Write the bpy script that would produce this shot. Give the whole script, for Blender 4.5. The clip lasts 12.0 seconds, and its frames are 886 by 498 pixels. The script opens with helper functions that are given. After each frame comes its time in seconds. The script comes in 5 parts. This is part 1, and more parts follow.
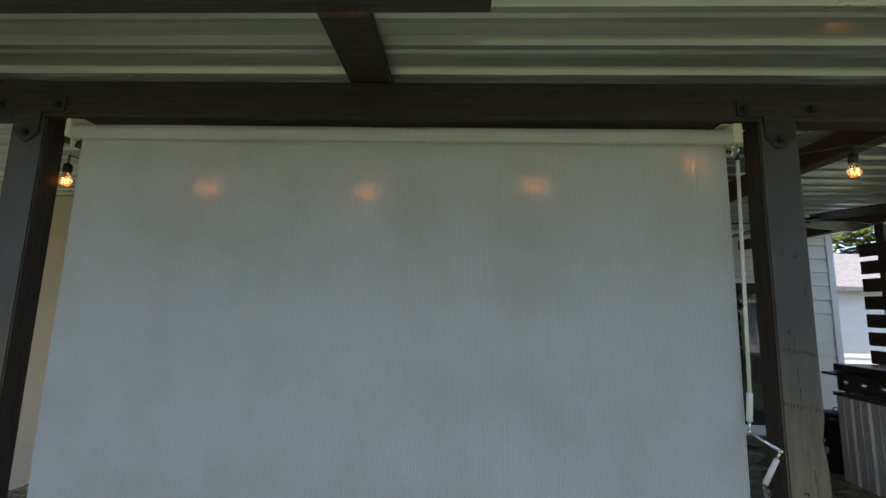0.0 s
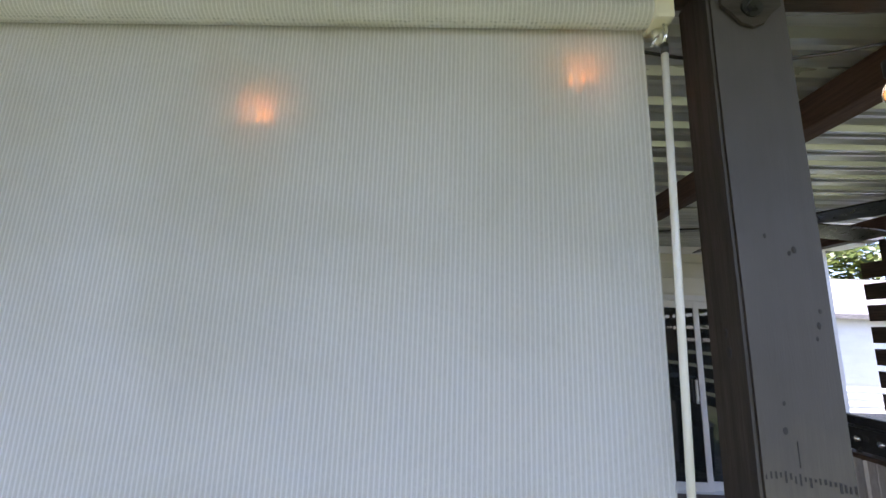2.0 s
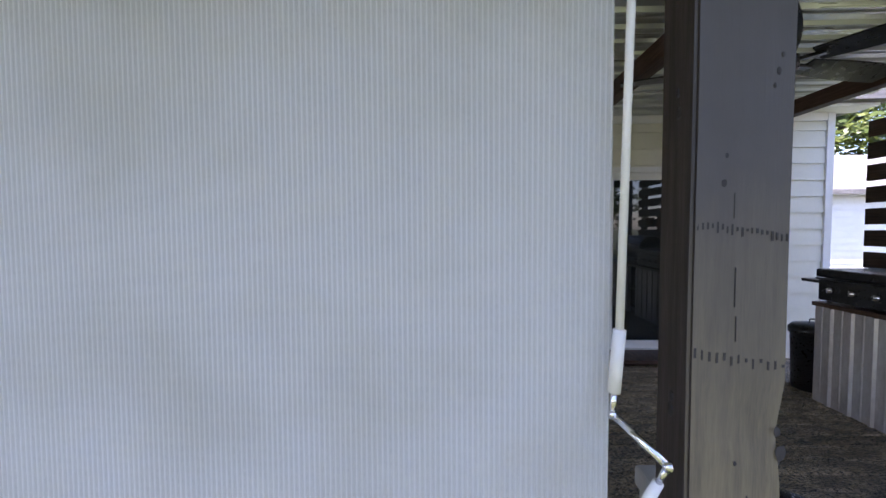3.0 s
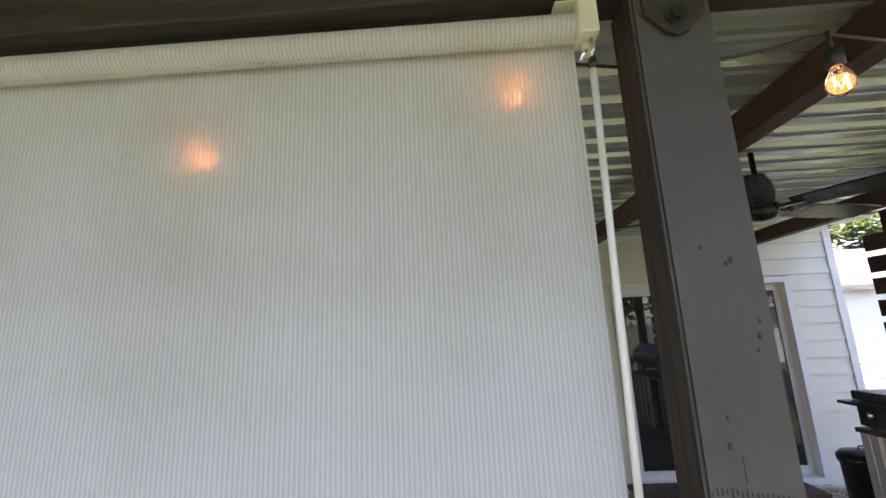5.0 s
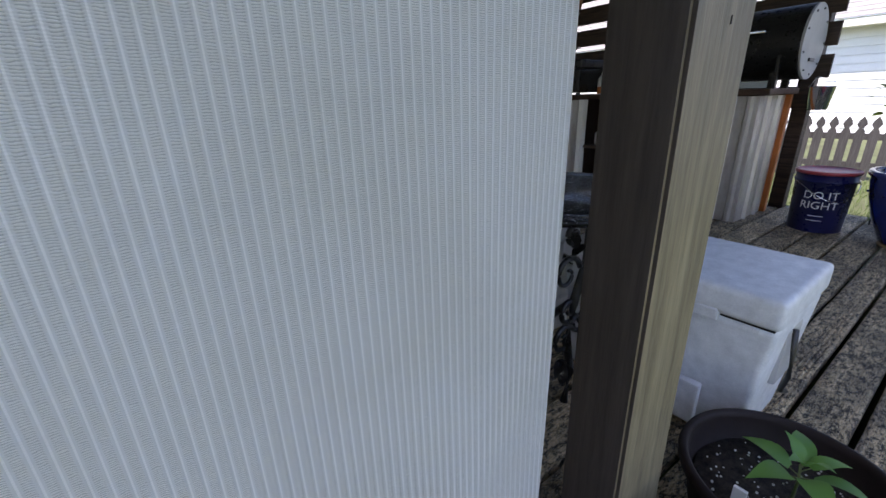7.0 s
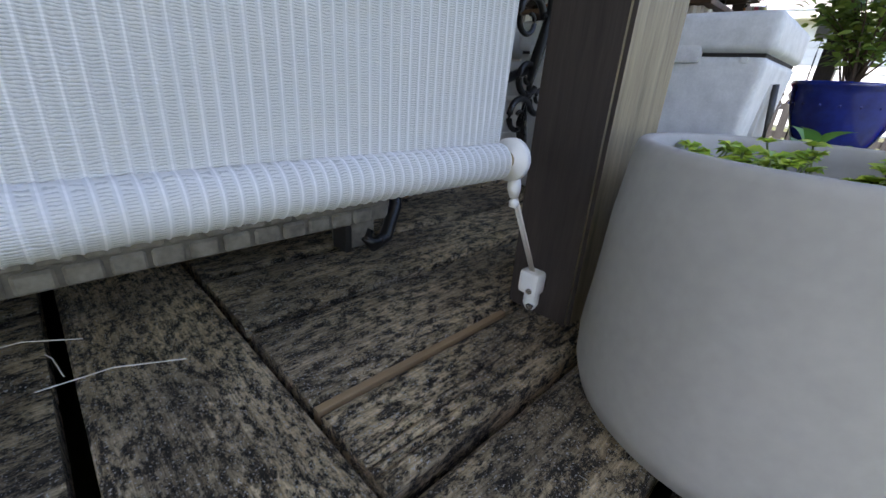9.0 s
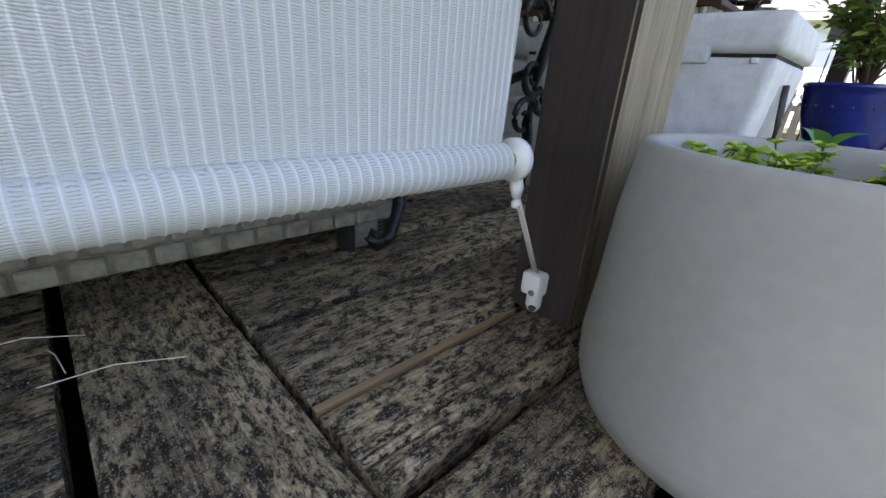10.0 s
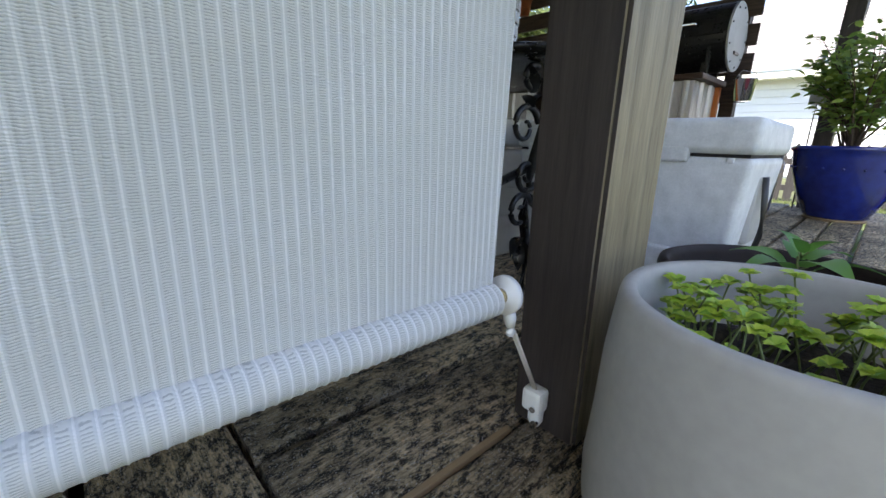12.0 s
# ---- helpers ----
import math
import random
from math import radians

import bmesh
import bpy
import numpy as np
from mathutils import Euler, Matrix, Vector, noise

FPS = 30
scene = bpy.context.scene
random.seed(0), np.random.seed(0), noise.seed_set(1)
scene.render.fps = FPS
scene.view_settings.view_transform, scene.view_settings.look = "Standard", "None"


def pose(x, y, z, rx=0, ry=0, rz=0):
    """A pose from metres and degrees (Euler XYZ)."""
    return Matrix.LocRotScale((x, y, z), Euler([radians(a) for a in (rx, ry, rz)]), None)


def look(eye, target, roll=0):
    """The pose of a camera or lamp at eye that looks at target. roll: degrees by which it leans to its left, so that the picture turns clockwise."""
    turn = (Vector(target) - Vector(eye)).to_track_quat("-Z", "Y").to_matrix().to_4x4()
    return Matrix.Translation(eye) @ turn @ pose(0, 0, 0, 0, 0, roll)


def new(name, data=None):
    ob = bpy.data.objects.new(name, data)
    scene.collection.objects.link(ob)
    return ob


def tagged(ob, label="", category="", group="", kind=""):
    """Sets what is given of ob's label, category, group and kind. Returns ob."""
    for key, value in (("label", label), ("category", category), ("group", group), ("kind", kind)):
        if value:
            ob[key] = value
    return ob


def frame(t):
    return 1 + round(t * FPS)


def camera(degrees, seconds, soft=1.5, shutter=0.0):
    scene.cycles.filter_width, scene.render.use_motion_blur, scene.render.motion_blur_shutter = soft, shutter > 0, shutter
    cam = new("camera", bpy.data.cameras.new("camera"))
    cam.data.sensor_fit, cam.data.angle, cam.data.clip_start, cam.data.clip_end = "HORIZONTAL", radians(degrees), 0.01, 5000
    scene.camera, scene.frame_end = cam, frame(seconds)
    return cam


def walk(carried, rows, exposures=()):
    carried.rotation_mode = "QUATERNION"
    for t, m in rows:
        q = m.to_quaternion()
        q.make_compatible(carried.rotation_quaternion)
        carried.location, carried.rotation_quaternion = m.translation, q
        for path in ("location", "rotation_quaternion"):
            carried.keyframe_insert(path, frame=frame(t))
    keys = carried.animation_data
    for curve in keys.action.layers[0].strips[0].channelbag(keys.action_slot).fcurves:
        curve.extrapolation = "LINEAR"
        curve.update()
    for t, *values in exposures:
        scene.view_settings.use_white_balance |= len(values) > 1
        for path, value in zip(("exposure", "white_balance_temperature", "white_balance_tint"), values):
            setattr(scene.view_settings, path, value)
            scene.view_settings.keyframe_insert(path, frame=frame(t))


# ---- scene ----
cam = camera(94.5, 12.0)
PATH = [
    (0, (-1.12, -1.58, 1.566), (-1.2, 0.399, 1.843), 1.5),
    (0.5, (-0.951, -1.304, 1.62), (-1.006, 0.673, 1.913), 1.3),
    (1, (-0.876, -1.045, 1.643), (-0.918, 0.927, 1.978), 1.6),
    (1.5, (-0.733, -0.86, 1.67), (-0.76, 1.104, 2.048), 1.5),
    (2, (-0.449, -0.719, 1.634), (-0.499, 1.242, 2.028), 1.8),
    (2.5, (-0.375, -0.66, 1.485), (-0.395, 1.338, 1.558), 0.3),
    (2.7, (-0.358, -0.655, 1.435), (-0.40, 1.342, 1.336), 0.2),
    (4.3, (-0.300, -0.705, 1.617), (-0.345, 1.28, 1.815), -2.2),
    (4.5, (-0.317, -0.71, 1.644), (-0.353, 1.263, 1.97), -2.0),
    (4.9, (-0.332, -0.717, 1.68), (-0.391, 1.236, 2.106), -2.0),
    (5, (-0.33, -0.727, 1.687), (-0.415, 1.232, 2.083), -2.6),
    (5.5, (-0.346, -0.626, 1.486), (-0.385, 1.368, 1.629), -1.5),
    (5.9, (-0.406, -0.519, 1.362), (-0.113, 1.451, 1.173), -2.5),
    (6.2, (-0.469, -0.441, 1.235), (0.121, 1.429, 0.841), -2.0),
    (6.5, (-0.48, -0.366, 1.099), (0.324, 1.385, 0.565), -1.5),
    (6.8, (-0.464, -0.316, 0.94), (0.503, 1.336, 0.359), -2.2),
    (7, (-0.442, -0.275, 0.816), (0.66, 1.245, 0.137), -1.7),
    (7.4, (-0.475, -0.27, 0.63), (0.80, 1.07, -0.12), -0.2),
    (7.7, (-0.48, -0.265, 0.52), (0.855, 1.015, -0.24), 1.2),
    (9.3, (-0.42, -0.257, 0.271), (0.903, 1.032, -0.496), 4.5),
    (9.5, (-0.423, -0.257, 0.272), (0.894, 1.039, -0.493), 4.4),
    (10, (-0.42, -0.259, 0.277), (0.888, 1.046, -0.487), 4.3),
    (10.5, (-0.413, -0.261, 0.28), (0.882, 1.069, -0.464), 3.5),
    (11, (-0.418, -0.256, 0.286), (0.878, 1.081, -0.445), 3.3),
    (11.5, (-0.425, -0.246, 0.297), (0.882, 1.083, -0.427), 3.4),
    (12, (-0.415, -0.265, 0.364), (0.913, 1.141, -0.145), 1.8),
]
walk(cam, [(t, look(eye, target, roll)) for t, eye, target, roll in PATH], exposures=[(0, 1.2, 6200, 18), (0.5, 1.66, 6200, 18), (1.0, 2.1, 6180, 20), (1.5, 2.35, 6150, 23), (2.0, 2.28, 6000, 30), (2.5, 2.05, 5800, 33), (4.5, 2.56, 6820, 29), (5.5, 2.2, 5900, 33), (6.0, 2.05, 5810, 30), (6.5, 1.85, 5900, 27), (7.0, 1.65, 6220, 23), (7.5, 1.65, 6220, 22), (9.5, 2.15, 6500, 19), (12, 2.1, 6520, 16)])

# world, sun and lamps
SUN_DIR = Vector((-0.62, -0.27, 1.25)).normalized()
world = bpy.data.worlds.new("sky")
scene.world = world
world.use_nodes = True
wn = world.node_tree
sky = wn.nodes.new("ShaderNodeTexSky")
sky.sky_type = "NISHITA"
sky.sun_disc = False
sky.sun_elevation = math.asin(SUN_DIR.z)
sky.sun_rotation = math.atan2(SUN_DIR.x, SUN_DIR.y)
wn.nodes["Background"].inputs["Strength"].default_value = 0.13
wn.links.new(sky.outputs["Color"], wn.nodes["Background"].inputs["Color"])
sun_data = bpy.data.lights.new("sun", "SUN")
sun_data.energy, sun_data.angle, sun_data.color = 4.0, radians(0.5), (1.0, 0.95, 0.87)
sun = new("sun", sun_data)
sun.matrix_world = look(SUN_DIR * 30, (0, 0, 0))


# ---- materials ----
def material(name, color, rough=0.6, metal=0.0, dark=None, scale=8.0, stretch=(1, 1, 1), amount=0.6, fine=60.0, bump=0.2, dist=0.002, spec=0.5, vary=0.0, second=None, detail=6, rgh=0.62, lo=0.5, hi=0.86, mixf=0.35):
    """Two-scale noise colour with fine relief, in metres of the object's own space."""
    m = bpy.data.materials.new(name)
    m.use_nodes = True
    nt = m.node_tree
    L = nt.links.new
    b = nt.nodes["Principled BSDF"]
    b.inputs["Roughness"].default_value = rough
    b.inputs["Metallic"].default_value = metal
    b.inputs["Specular IOR Level"].default_value = spec
    tc = nt.nodes.new("ShaderNodeTexCoord")
    mp = nt.nodes.new("ShaderNodeMapping")
    mp.inputs["Scale"].default_value = stretch
    oi = nt.nodes.new("ShaderNodeObjectInfo")
    shift = nt.nodes.new("ShaderNodeVectorMath")
    shift.operation = "MULTIPLY_ADD"
    L(oi.outputs["Random"], shift.inputs[0])
    shift.inputs[1].default_value = (17, 31, 23)
    L(tc.outputs["Object"], shift.inputs[2])
    L(shift.outputs[0], mp.inputs["Vector"])
    n1 = nt.nodes.new("ShaderNodeTexNoise")
    n1.inputs["Scale"].default_value, n1.inputs["Detail"].default_value, n1.inputs["Roughness"].default_value = scale, detail, rgh
    n2 = nt.nodes.new("ShaderNodeTexNoise")
    n2.inputs["Scale"].default_value, n2.inputs["Detail"].default_value = fine, 4
    L(mp.outputs[0], n1.inputs["Vector"])
    L(mp.outputs[0], n2.inputs["Vector"])
    mixn = nt.nodes.new("ShaderNodeMath")
    mixn.operation = "MULTIPLY_ADD"
    L(n2.outputs["Fac"], mixn.inputs[0])
    mixn.inputs[1].default_value = mixf
    L(n1.outputs["Fac"], mixn.inputs[2])
    ramp = nt.nodes.new("ShaderNodeValToRGB")
    dark = dark or tuple(c * (1 - 0.35 * amount) for c in color)
    ramp.color_ramp.elements[0].position, ramp.color_ramp.elements[1].position = lo, hi
    ramp.color_ramp.elements[0].color, ramp.color_ramp.elements[1].color = (*dark, 1), (*color, 1)
    if second:
        e = ramp.color_ramp.elements.new(lo + (hi - lo) * 0.55)
        e.color = (*second, 1)
    L(mixn.outputs[0], ramp.inputs["Fac"])
    last = ramp.outputs["Color"]
    if vary:
        hs = nt.nodes.new("ShaderNodeHueSaturation")
        mr = nt.nodes.new("ShaderNodeMapRange")
        mr.inputs["To Min"].default_value, mr.inputs["To Max"].default_value = 1 - vary, 1 + vary
        L(oi.outputs["Random"], mr.inputs["Value"])
        L(mr.outputs[0], hs.inputs["Value"])
        L(last, hs.inputs["Color"])
        last = hs.outputs["Color"]
    L(last, b.inputs["Base Color"])
    bp = nt.nodes.new("ShaderNodeBump")
    bp.inputs["Strength"].default_value, bp.inputs["Distance"].default_value = bump, dist
    L(mixn.outputs[0], bp.inputs["Height"])
    L(bp.outputs[0], b.inputs["Normal"])
    rr = nt.nodes.new("ShaderNodeMapRange")
    rr.inputs["From Min"].default_value, rr.inputs["From Max"].default_value = 0.4, 0.9
    rr.inputs["To Min"].default_value, rr.inputs["To Max"].default_value = min(1, rough * 1.15), rough * 0.85
    L(mixn.outputs[0], rr.inputs["Value"])
    L(rr.outputs[0], b.inputs["Roughness"])
    return m


def leaf_material(name, color, dark):
    """Thin leaves: diffuse and light passing through, varied leaf by leaf."""
    m = bpy.data.materials.new(name)
    m.use_nodes = True
    nt = m.node_tree
    L = nt.links.new
    nt.nodes.remove(nt.nodes["Principled BSDF"])
    geo = nt.nodes.new("ShaderNodeNewGeometry")
    ramp = nt.nodes.new("ShaderNodeValToRGB")
    ramp.color_ramp.elements[0].color, ramp.color_ramp.elements[1].color = (*dark, 1), (*color, 1)
    L(geo.outputs["Random Per Island"], ramp.inputs["Fac"])
    pb = nt.nodes.new("ShaderNodeBsdfPrincipled")
    pb.inputs["Roughness"].default_value = 0.45
    tr = nt.nodes.new("ShaderNodeBsdfTranslucent")
    mx = nt.nodes.new("ShaderNodeMixShader")
    mx.inputs["Fac"].default_value = 0.35
    L(ramp.outputs["Color"], pb.inputs["Base Color"])
    L(ramp.outputs["Color"], tr.inputs["Color"])
    L(pb.outputs[0], mx.inputs[1])
    L(tr.outputs[0], mx.inputs[2])
    L(mx.outputs[0], nt.nodes["Material Output"].inputs["Surface"])
    return m


def fabric_material(name, color):
    """Woven outdoor shade cloth: rows of weave, tiny holes, light passing through."""
    m = bpy.data.materials.new(name)
    m.use_nodes = True
    nt = m.node_tree
    L = nt.links.new
    nt.nodes.remove(nt.nodes["Principled BSDF"])
    tc = nt.nodes.new("ShaderNodeTexCoord")
    n = nt.nodes.new("ShaderNodeTexNoise")
    n.inputs["Scale"].default_value, n.inputs["Detail"].default_value = 420, 2
    L(tc.outputs["Object"], n.inputs["Vector"])
    big = nt.nodes.new("ShaderNodeTexNoise")
    big.inputs["Scale"].default_value, big.inputs["Detail"].default_value = 3.0, 4
    L(tc.outputs["Object"], big.inputs["Vector"])
    sep = nt.nodes.new("ShaderNodeSeparateXYZ")
    L(tc.outputs["Object"], sep.inputs[0])

    def wave(socket, period, phase=0.0):
        a = nt.nodes.new("ShaderNodeMath")
        a.operation = "MULTIPLY_ADD"
        L(socket, a.inputs[0])
        a.inputs[1].default_value, a.inputs[2].default_value = 2 * math.pi / period, phase
        s = nt.nodes.new("ShaderNodeMath")
        s.operation = "SINE"
        L(a.outputs[0], s.inputs[0])
        return s.outputs[0]

    rib = wave(sep.outputs["X"], RIB)
    mp = nt.nodes.new("ShaderNodeMapping")
    mp.inputs["Scale"].default_value = (150, 150, 240)
    L(tc.outputs["Object"], mp.inputs["Vector"])
    n.inputs["Scale"].default_value, n.inputs["Detail"].default_value = 1.0, 3
    L(mp.outputs[0], n.inputs["Vector"])
    # looped weft rows, a little uneven, with dark slits between them and the ribs
    wob = nt.nodes.new("ShaderNodeMath")
    wob.operation = "MULTIPLY_ADD"
    L(n.outputs["Fac"], wob.inputs[0])
    wob.inputs[1].default_value = 0.0024
    L(sep.outputs["Z"], wob.inputs[2])
    rows = wave(wob.outputs[0], 0.00155)
    add = nt.nodes.new("ShaderNodeMath")
    add.operation = "MULTIPLY_ADD"
    L(rows, add.inputs[0])
    add.inputs[1].default_value, add.inputs[2].default_value = 0.5, 0.5
    ramp = nt.nodes.new("ShaderNodeValToRGB")
    ramp.color_ramp.elements[0].position, ramp.color_ramp.elements[1].position = 0.08, 0.40
    ramp.color_ramp.elements[0].color = (color[0] * 0.58, color[1] * 0.59, color[2] * 0.59, 1)
    ramp.color_ramp.elements[1].color = (color[0] * 0.92, color[1] * 0.92, color[2] * 0.91, 1)
    L(add.outputs[0], ramp.inputs["Fac"])
    hol = nt.nodes.new("ShaderNodeMapRange")
    hol.inputs["From Min"].default_value, hol.inputs["From Max"].default_value = -0.1, 0.5
    L(rib, hol.inputs["Value"])
    weave = nt.nodes.new("ShaderNodeMixRGB")
    L(hol.outputs[0], weave.inputs["Fac"])
    L(ramp.outputs["Color"], weave.inputs["Color1"])
    weave.inputs["Color2"].default_value = (color[0] * 0.88, color[1] * 0.89, color[2] * 0.90, 1)
    # the thin raised warp thread along each rib
    ridge = nt.nodes.new("ShaderNodeMapRange")
    ridge.inputs["From Min"].default_value, ridge.inputs["From Max"].default_value = 0.88, 0.97
    L(rib, ridge.inputs["Value"])
    thread = nt.nodes.new("ShaderNodeMixRGB")
    L(ridge.outputs[0], thread.inputs["Fac"])
    L(weave.outputs["Color"], thread.inputs["Color1"])
    thread.inputs["Color2"].default_value = (0.97, 0.97, 0.96, 1)
    soil = nt.nodes.new("ShaderNodeMixRGB")
    soil.blend_type = "MULTIPLY"
    soil.inputs["Color2"].default_value = (0.86, 0.85, 0.80, 1)
    sr = nt.nodes.new("ShaderNodeMapRange")
    sr.inputs["From Min"].default_value, sr.inputs["From Max"].default_value = 0.45, 0.75
    L(big.outputs["Fac"], sr.inputs["Value"])
    L(sr.outputs[0], soil.inputs["Fac"])
    L(thread.outputs["Color"], soil.inputs["Color1"])
    bp = nt.nodes.new("ShaderNodeBump")
    bp.inputs["Strength"].default_value, bp.inputs["Distance"].default_value = 0.5, 0.0008
    L(add.outputs[0], bp.inputs["Height"])
    df = nt.nodes.new("ShaderNodeBsdfPrincipled")
    df.inputs["Roughness"].default_value = 0.55
    df.inputs["Specular IOR Level"].default_value = 0.3
    tl = nt.nodes.new("ShaderNodeBsdfTranslucent")
    tp = nt.nodes.new("ShaderNodeBsdfTransparent")
    L(soil.outputs["Color"], df.inputs["Base Color"])
    L(soil.outputs["Color"], tl.inputs["Color"])
    L(bp.outputs[0], df.inputs["Normal"])
    m1 = nt.nodes.new("ShaderNodeMixShader")
    m1.inputs["Fac"].default_value = 0.3
    L(df.outputs[0], m1.inputs[1])
    L(tl.outputs[0], m1.inputs[2])
    m2 = nt.nodes.new("ShaderNodeMixShader")
    m2.inputs["Fac"].default_value = 0.035
    L(m1.outputs[0], m2.inputs[1])
    L(tp.outputs[0], m2.inputs[2])
    L(m2.outputs[0], nt.nodes["Material Output"].inputs["Surface"])
    return m


def glow_material(name, color, strength):
    m = bpy.data.materials.new(name)
    m.use_nodes = True
    b = m.node_tree.nodes["Principled BSDF"]
    b.inputs["Emission Color"].default_value = (*color, 1)
    b.inputs["Emission Strength"].default_value = strength
    b.inputs["Base Color"].default_value = (*color, 1)
    return m


def glass_material(name, rough=0.0, tint=(1, 1, 1)):
    m = bpy.data.materials.new(name)
    m.use_nodes = True
    b = m.node_tree.nodes["Principled BSDF"]
    b.inputs["Transmission Weight"].default_value = 1.0
    b.inputs["Roughness"].default_value = rough
    b.inputs["IOR"].default_value = 1.45
    b.inputs["Base Color"].default_value = (*tint, 1)
    return m


def deck_material():
    """Old deck boards: black lichen and stain in blotches over tan, grained wood."""
    m = bpy.data.materials.new("weathered_deck")
    m.use_nodes = True
    nt = m.node_tree
    L = nt.links.new
    b = nt.nodes["Principled BSDF"]
    tc = nt.nodes.new("ShaderNodeTexCoord")
    oi = nt.nodes.new("ShaderNodeObjectInfo")
    shift = nt.nodes.new("ShaderNodeVectorMath")
    shift.operation = "MULTIPLY_ADD"
    L(oi.outputs["Random"], shift.inputs[0])
    shift.inputs[1].default_value = (17, 31, 23)
    L(tc.outputs["Object"], shift.inputs[2])

    def field(scale, stretch, detail, rgh, lo, hi):
        mp = nt.nodes.new("ShaderNodeMapping")
        mp.inputs["Scale"].default_value = stretch
        L(shift.outputs[0], mp.inputs["Vector"])
        n = nt.nodes.new("ShaderNodeTexNoise")
        n.inputs["Scale"].default_value, n.inputs["Detail"].default_value, n.inputs["Roughness"].default_value = scale, detail, rgh
        L(mp.outputs[0], n.inputs["Vector"])
        r = nt.nodes.new("ShaderNodeMapRange")
        r.inputs["From Min"].default_value, r.inputs["From Max"].default_value = lo, hi
        L(n.outputs["Fac"], r.inputs["Value"])
        return r.outputs[0]

    def mix(fac, c1, c2, kind="MIX"):
        x = nt.nodes.new("ShaderNodeMixRGB")
        x.blend_type = kind
        for sock, c in ((x.inputs["Fac"], fac), (x.inputs["Color1"], c1), (x.inputs["Color2"], c2)):
            if isinstance(c, tuple):
                sock.default_value = (*c, 1)
            elif isinstance(c, float):
                sock.default_value = c
            else:
                L(c, sock)
        return x.outputs["Color"]

    patch = field(7.0, (0.8, 1.6, 1.6), 4, 0.55, 0.40, 0.60)
    blotch = field(58, (0.75, 1.5, 1.5), 12, 0.84, 0.46, 0.53)
    grain = field(34, (0.22, 11, 11), 7, 0.72, 0.38, 0.62)
    fine = field(230, (0.8, 1.3, 1.3), 4, 0.7, 0.34, 0.66)
    speck = field(460, (1, 1, 1), 2, 0.5, 0.625, 0.66)
    tan = mix(grain, (0.31, 0.225, 0.12), (0.66, 0.51, 0.30))
    grey = mix(grain, (0.115, 0.088, 0.055), (0.29, 0.235, 0.15))
    wood = mix(patch, grey, tan)
    black = mix(fine, (0.009, 0.007, 0.005), (0.050, 0.041, 0.028))
    col = mix(blotch, black, mix(fine, wood, (1.0, 0.98, 0.94), "SOFT_LIGHT"))
    col = mix(speck, col, (0.50, 0.48, 0.43))
    tone = nt.nodes.new("ShaderNodeMapRange")
    tone.inputs["To Min"].default_value, tone.inputs["To Max"].default_value = 0.9, 1.35
    L(oi.outputs["Random"], tone.inputs["Value"])
    hs = nt.nodes.new("ShaderNodeHueSaturation")
    L(tone.outputs[0], hs.inputs["Value"])
    L(col, hs.inputs["Color"])
    L(hs.outputs["Color"], b.inputs["Base Color"])
    b.inputs["Roughness"].default_value, b.inputs["Specular IOR Level"].default_value = 0.6, 0.3
    hsum = nt.nodes.new("ShaderNodeMath")
    hsum.operation = "ADD"
    L(blotch, hsum.inputs[0])
    L(fine, hsum.inputs[1])
    bp = nt.nodes.new("ShaderNodeBump")
    bp.inputs["Strength"].default_value, bp.inputs["Distance"].default_value = 0.8, 0.0022
    L(hsum.outputs[0], bp.inputs["Height"])
    L(bp.outputs[0], b.inputs["Normal"])
    return m


def graded_post_material():
    """Timber coloured olive on its lower part, blending unevenly to dark grey higher up."""
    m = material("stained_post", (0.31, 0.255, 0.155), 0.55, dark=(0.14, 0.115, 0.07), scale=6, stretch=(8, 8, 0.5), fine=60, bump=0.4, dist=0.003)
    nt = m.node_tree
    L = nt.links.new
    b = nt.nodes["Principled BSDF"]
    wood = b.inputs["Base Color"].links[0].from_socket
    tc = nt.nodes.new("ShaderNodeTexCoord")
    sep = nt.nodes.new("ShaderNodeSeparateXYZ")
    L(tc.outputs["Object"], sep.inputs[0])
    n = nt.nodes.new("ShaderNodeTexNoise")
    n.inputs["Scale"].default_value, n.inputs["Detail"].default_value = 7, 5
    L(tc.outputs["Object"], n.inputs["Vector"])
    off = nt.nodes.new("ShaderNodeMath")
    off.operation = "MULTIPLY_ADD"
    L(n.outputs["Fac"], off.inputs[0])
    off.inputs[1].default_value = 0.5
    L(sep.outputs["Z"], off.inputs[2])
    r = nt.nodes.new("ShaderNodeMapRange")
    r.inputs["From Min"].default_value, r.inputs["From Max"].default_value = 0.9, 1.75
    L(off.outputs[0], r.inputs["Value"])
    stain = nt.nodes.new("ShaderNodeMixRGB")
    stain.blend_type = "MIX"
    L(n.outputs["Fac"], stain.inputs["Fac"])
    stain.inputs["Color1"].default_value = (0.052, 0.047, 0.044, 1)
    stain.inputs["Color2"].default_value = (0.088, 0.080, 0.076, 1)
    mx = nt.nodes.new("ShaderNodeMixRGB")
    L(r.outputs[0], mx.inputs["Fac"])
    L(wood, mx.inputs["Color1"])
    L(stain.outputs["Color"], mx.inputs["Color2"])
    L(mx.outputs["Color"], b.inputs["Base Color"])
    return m


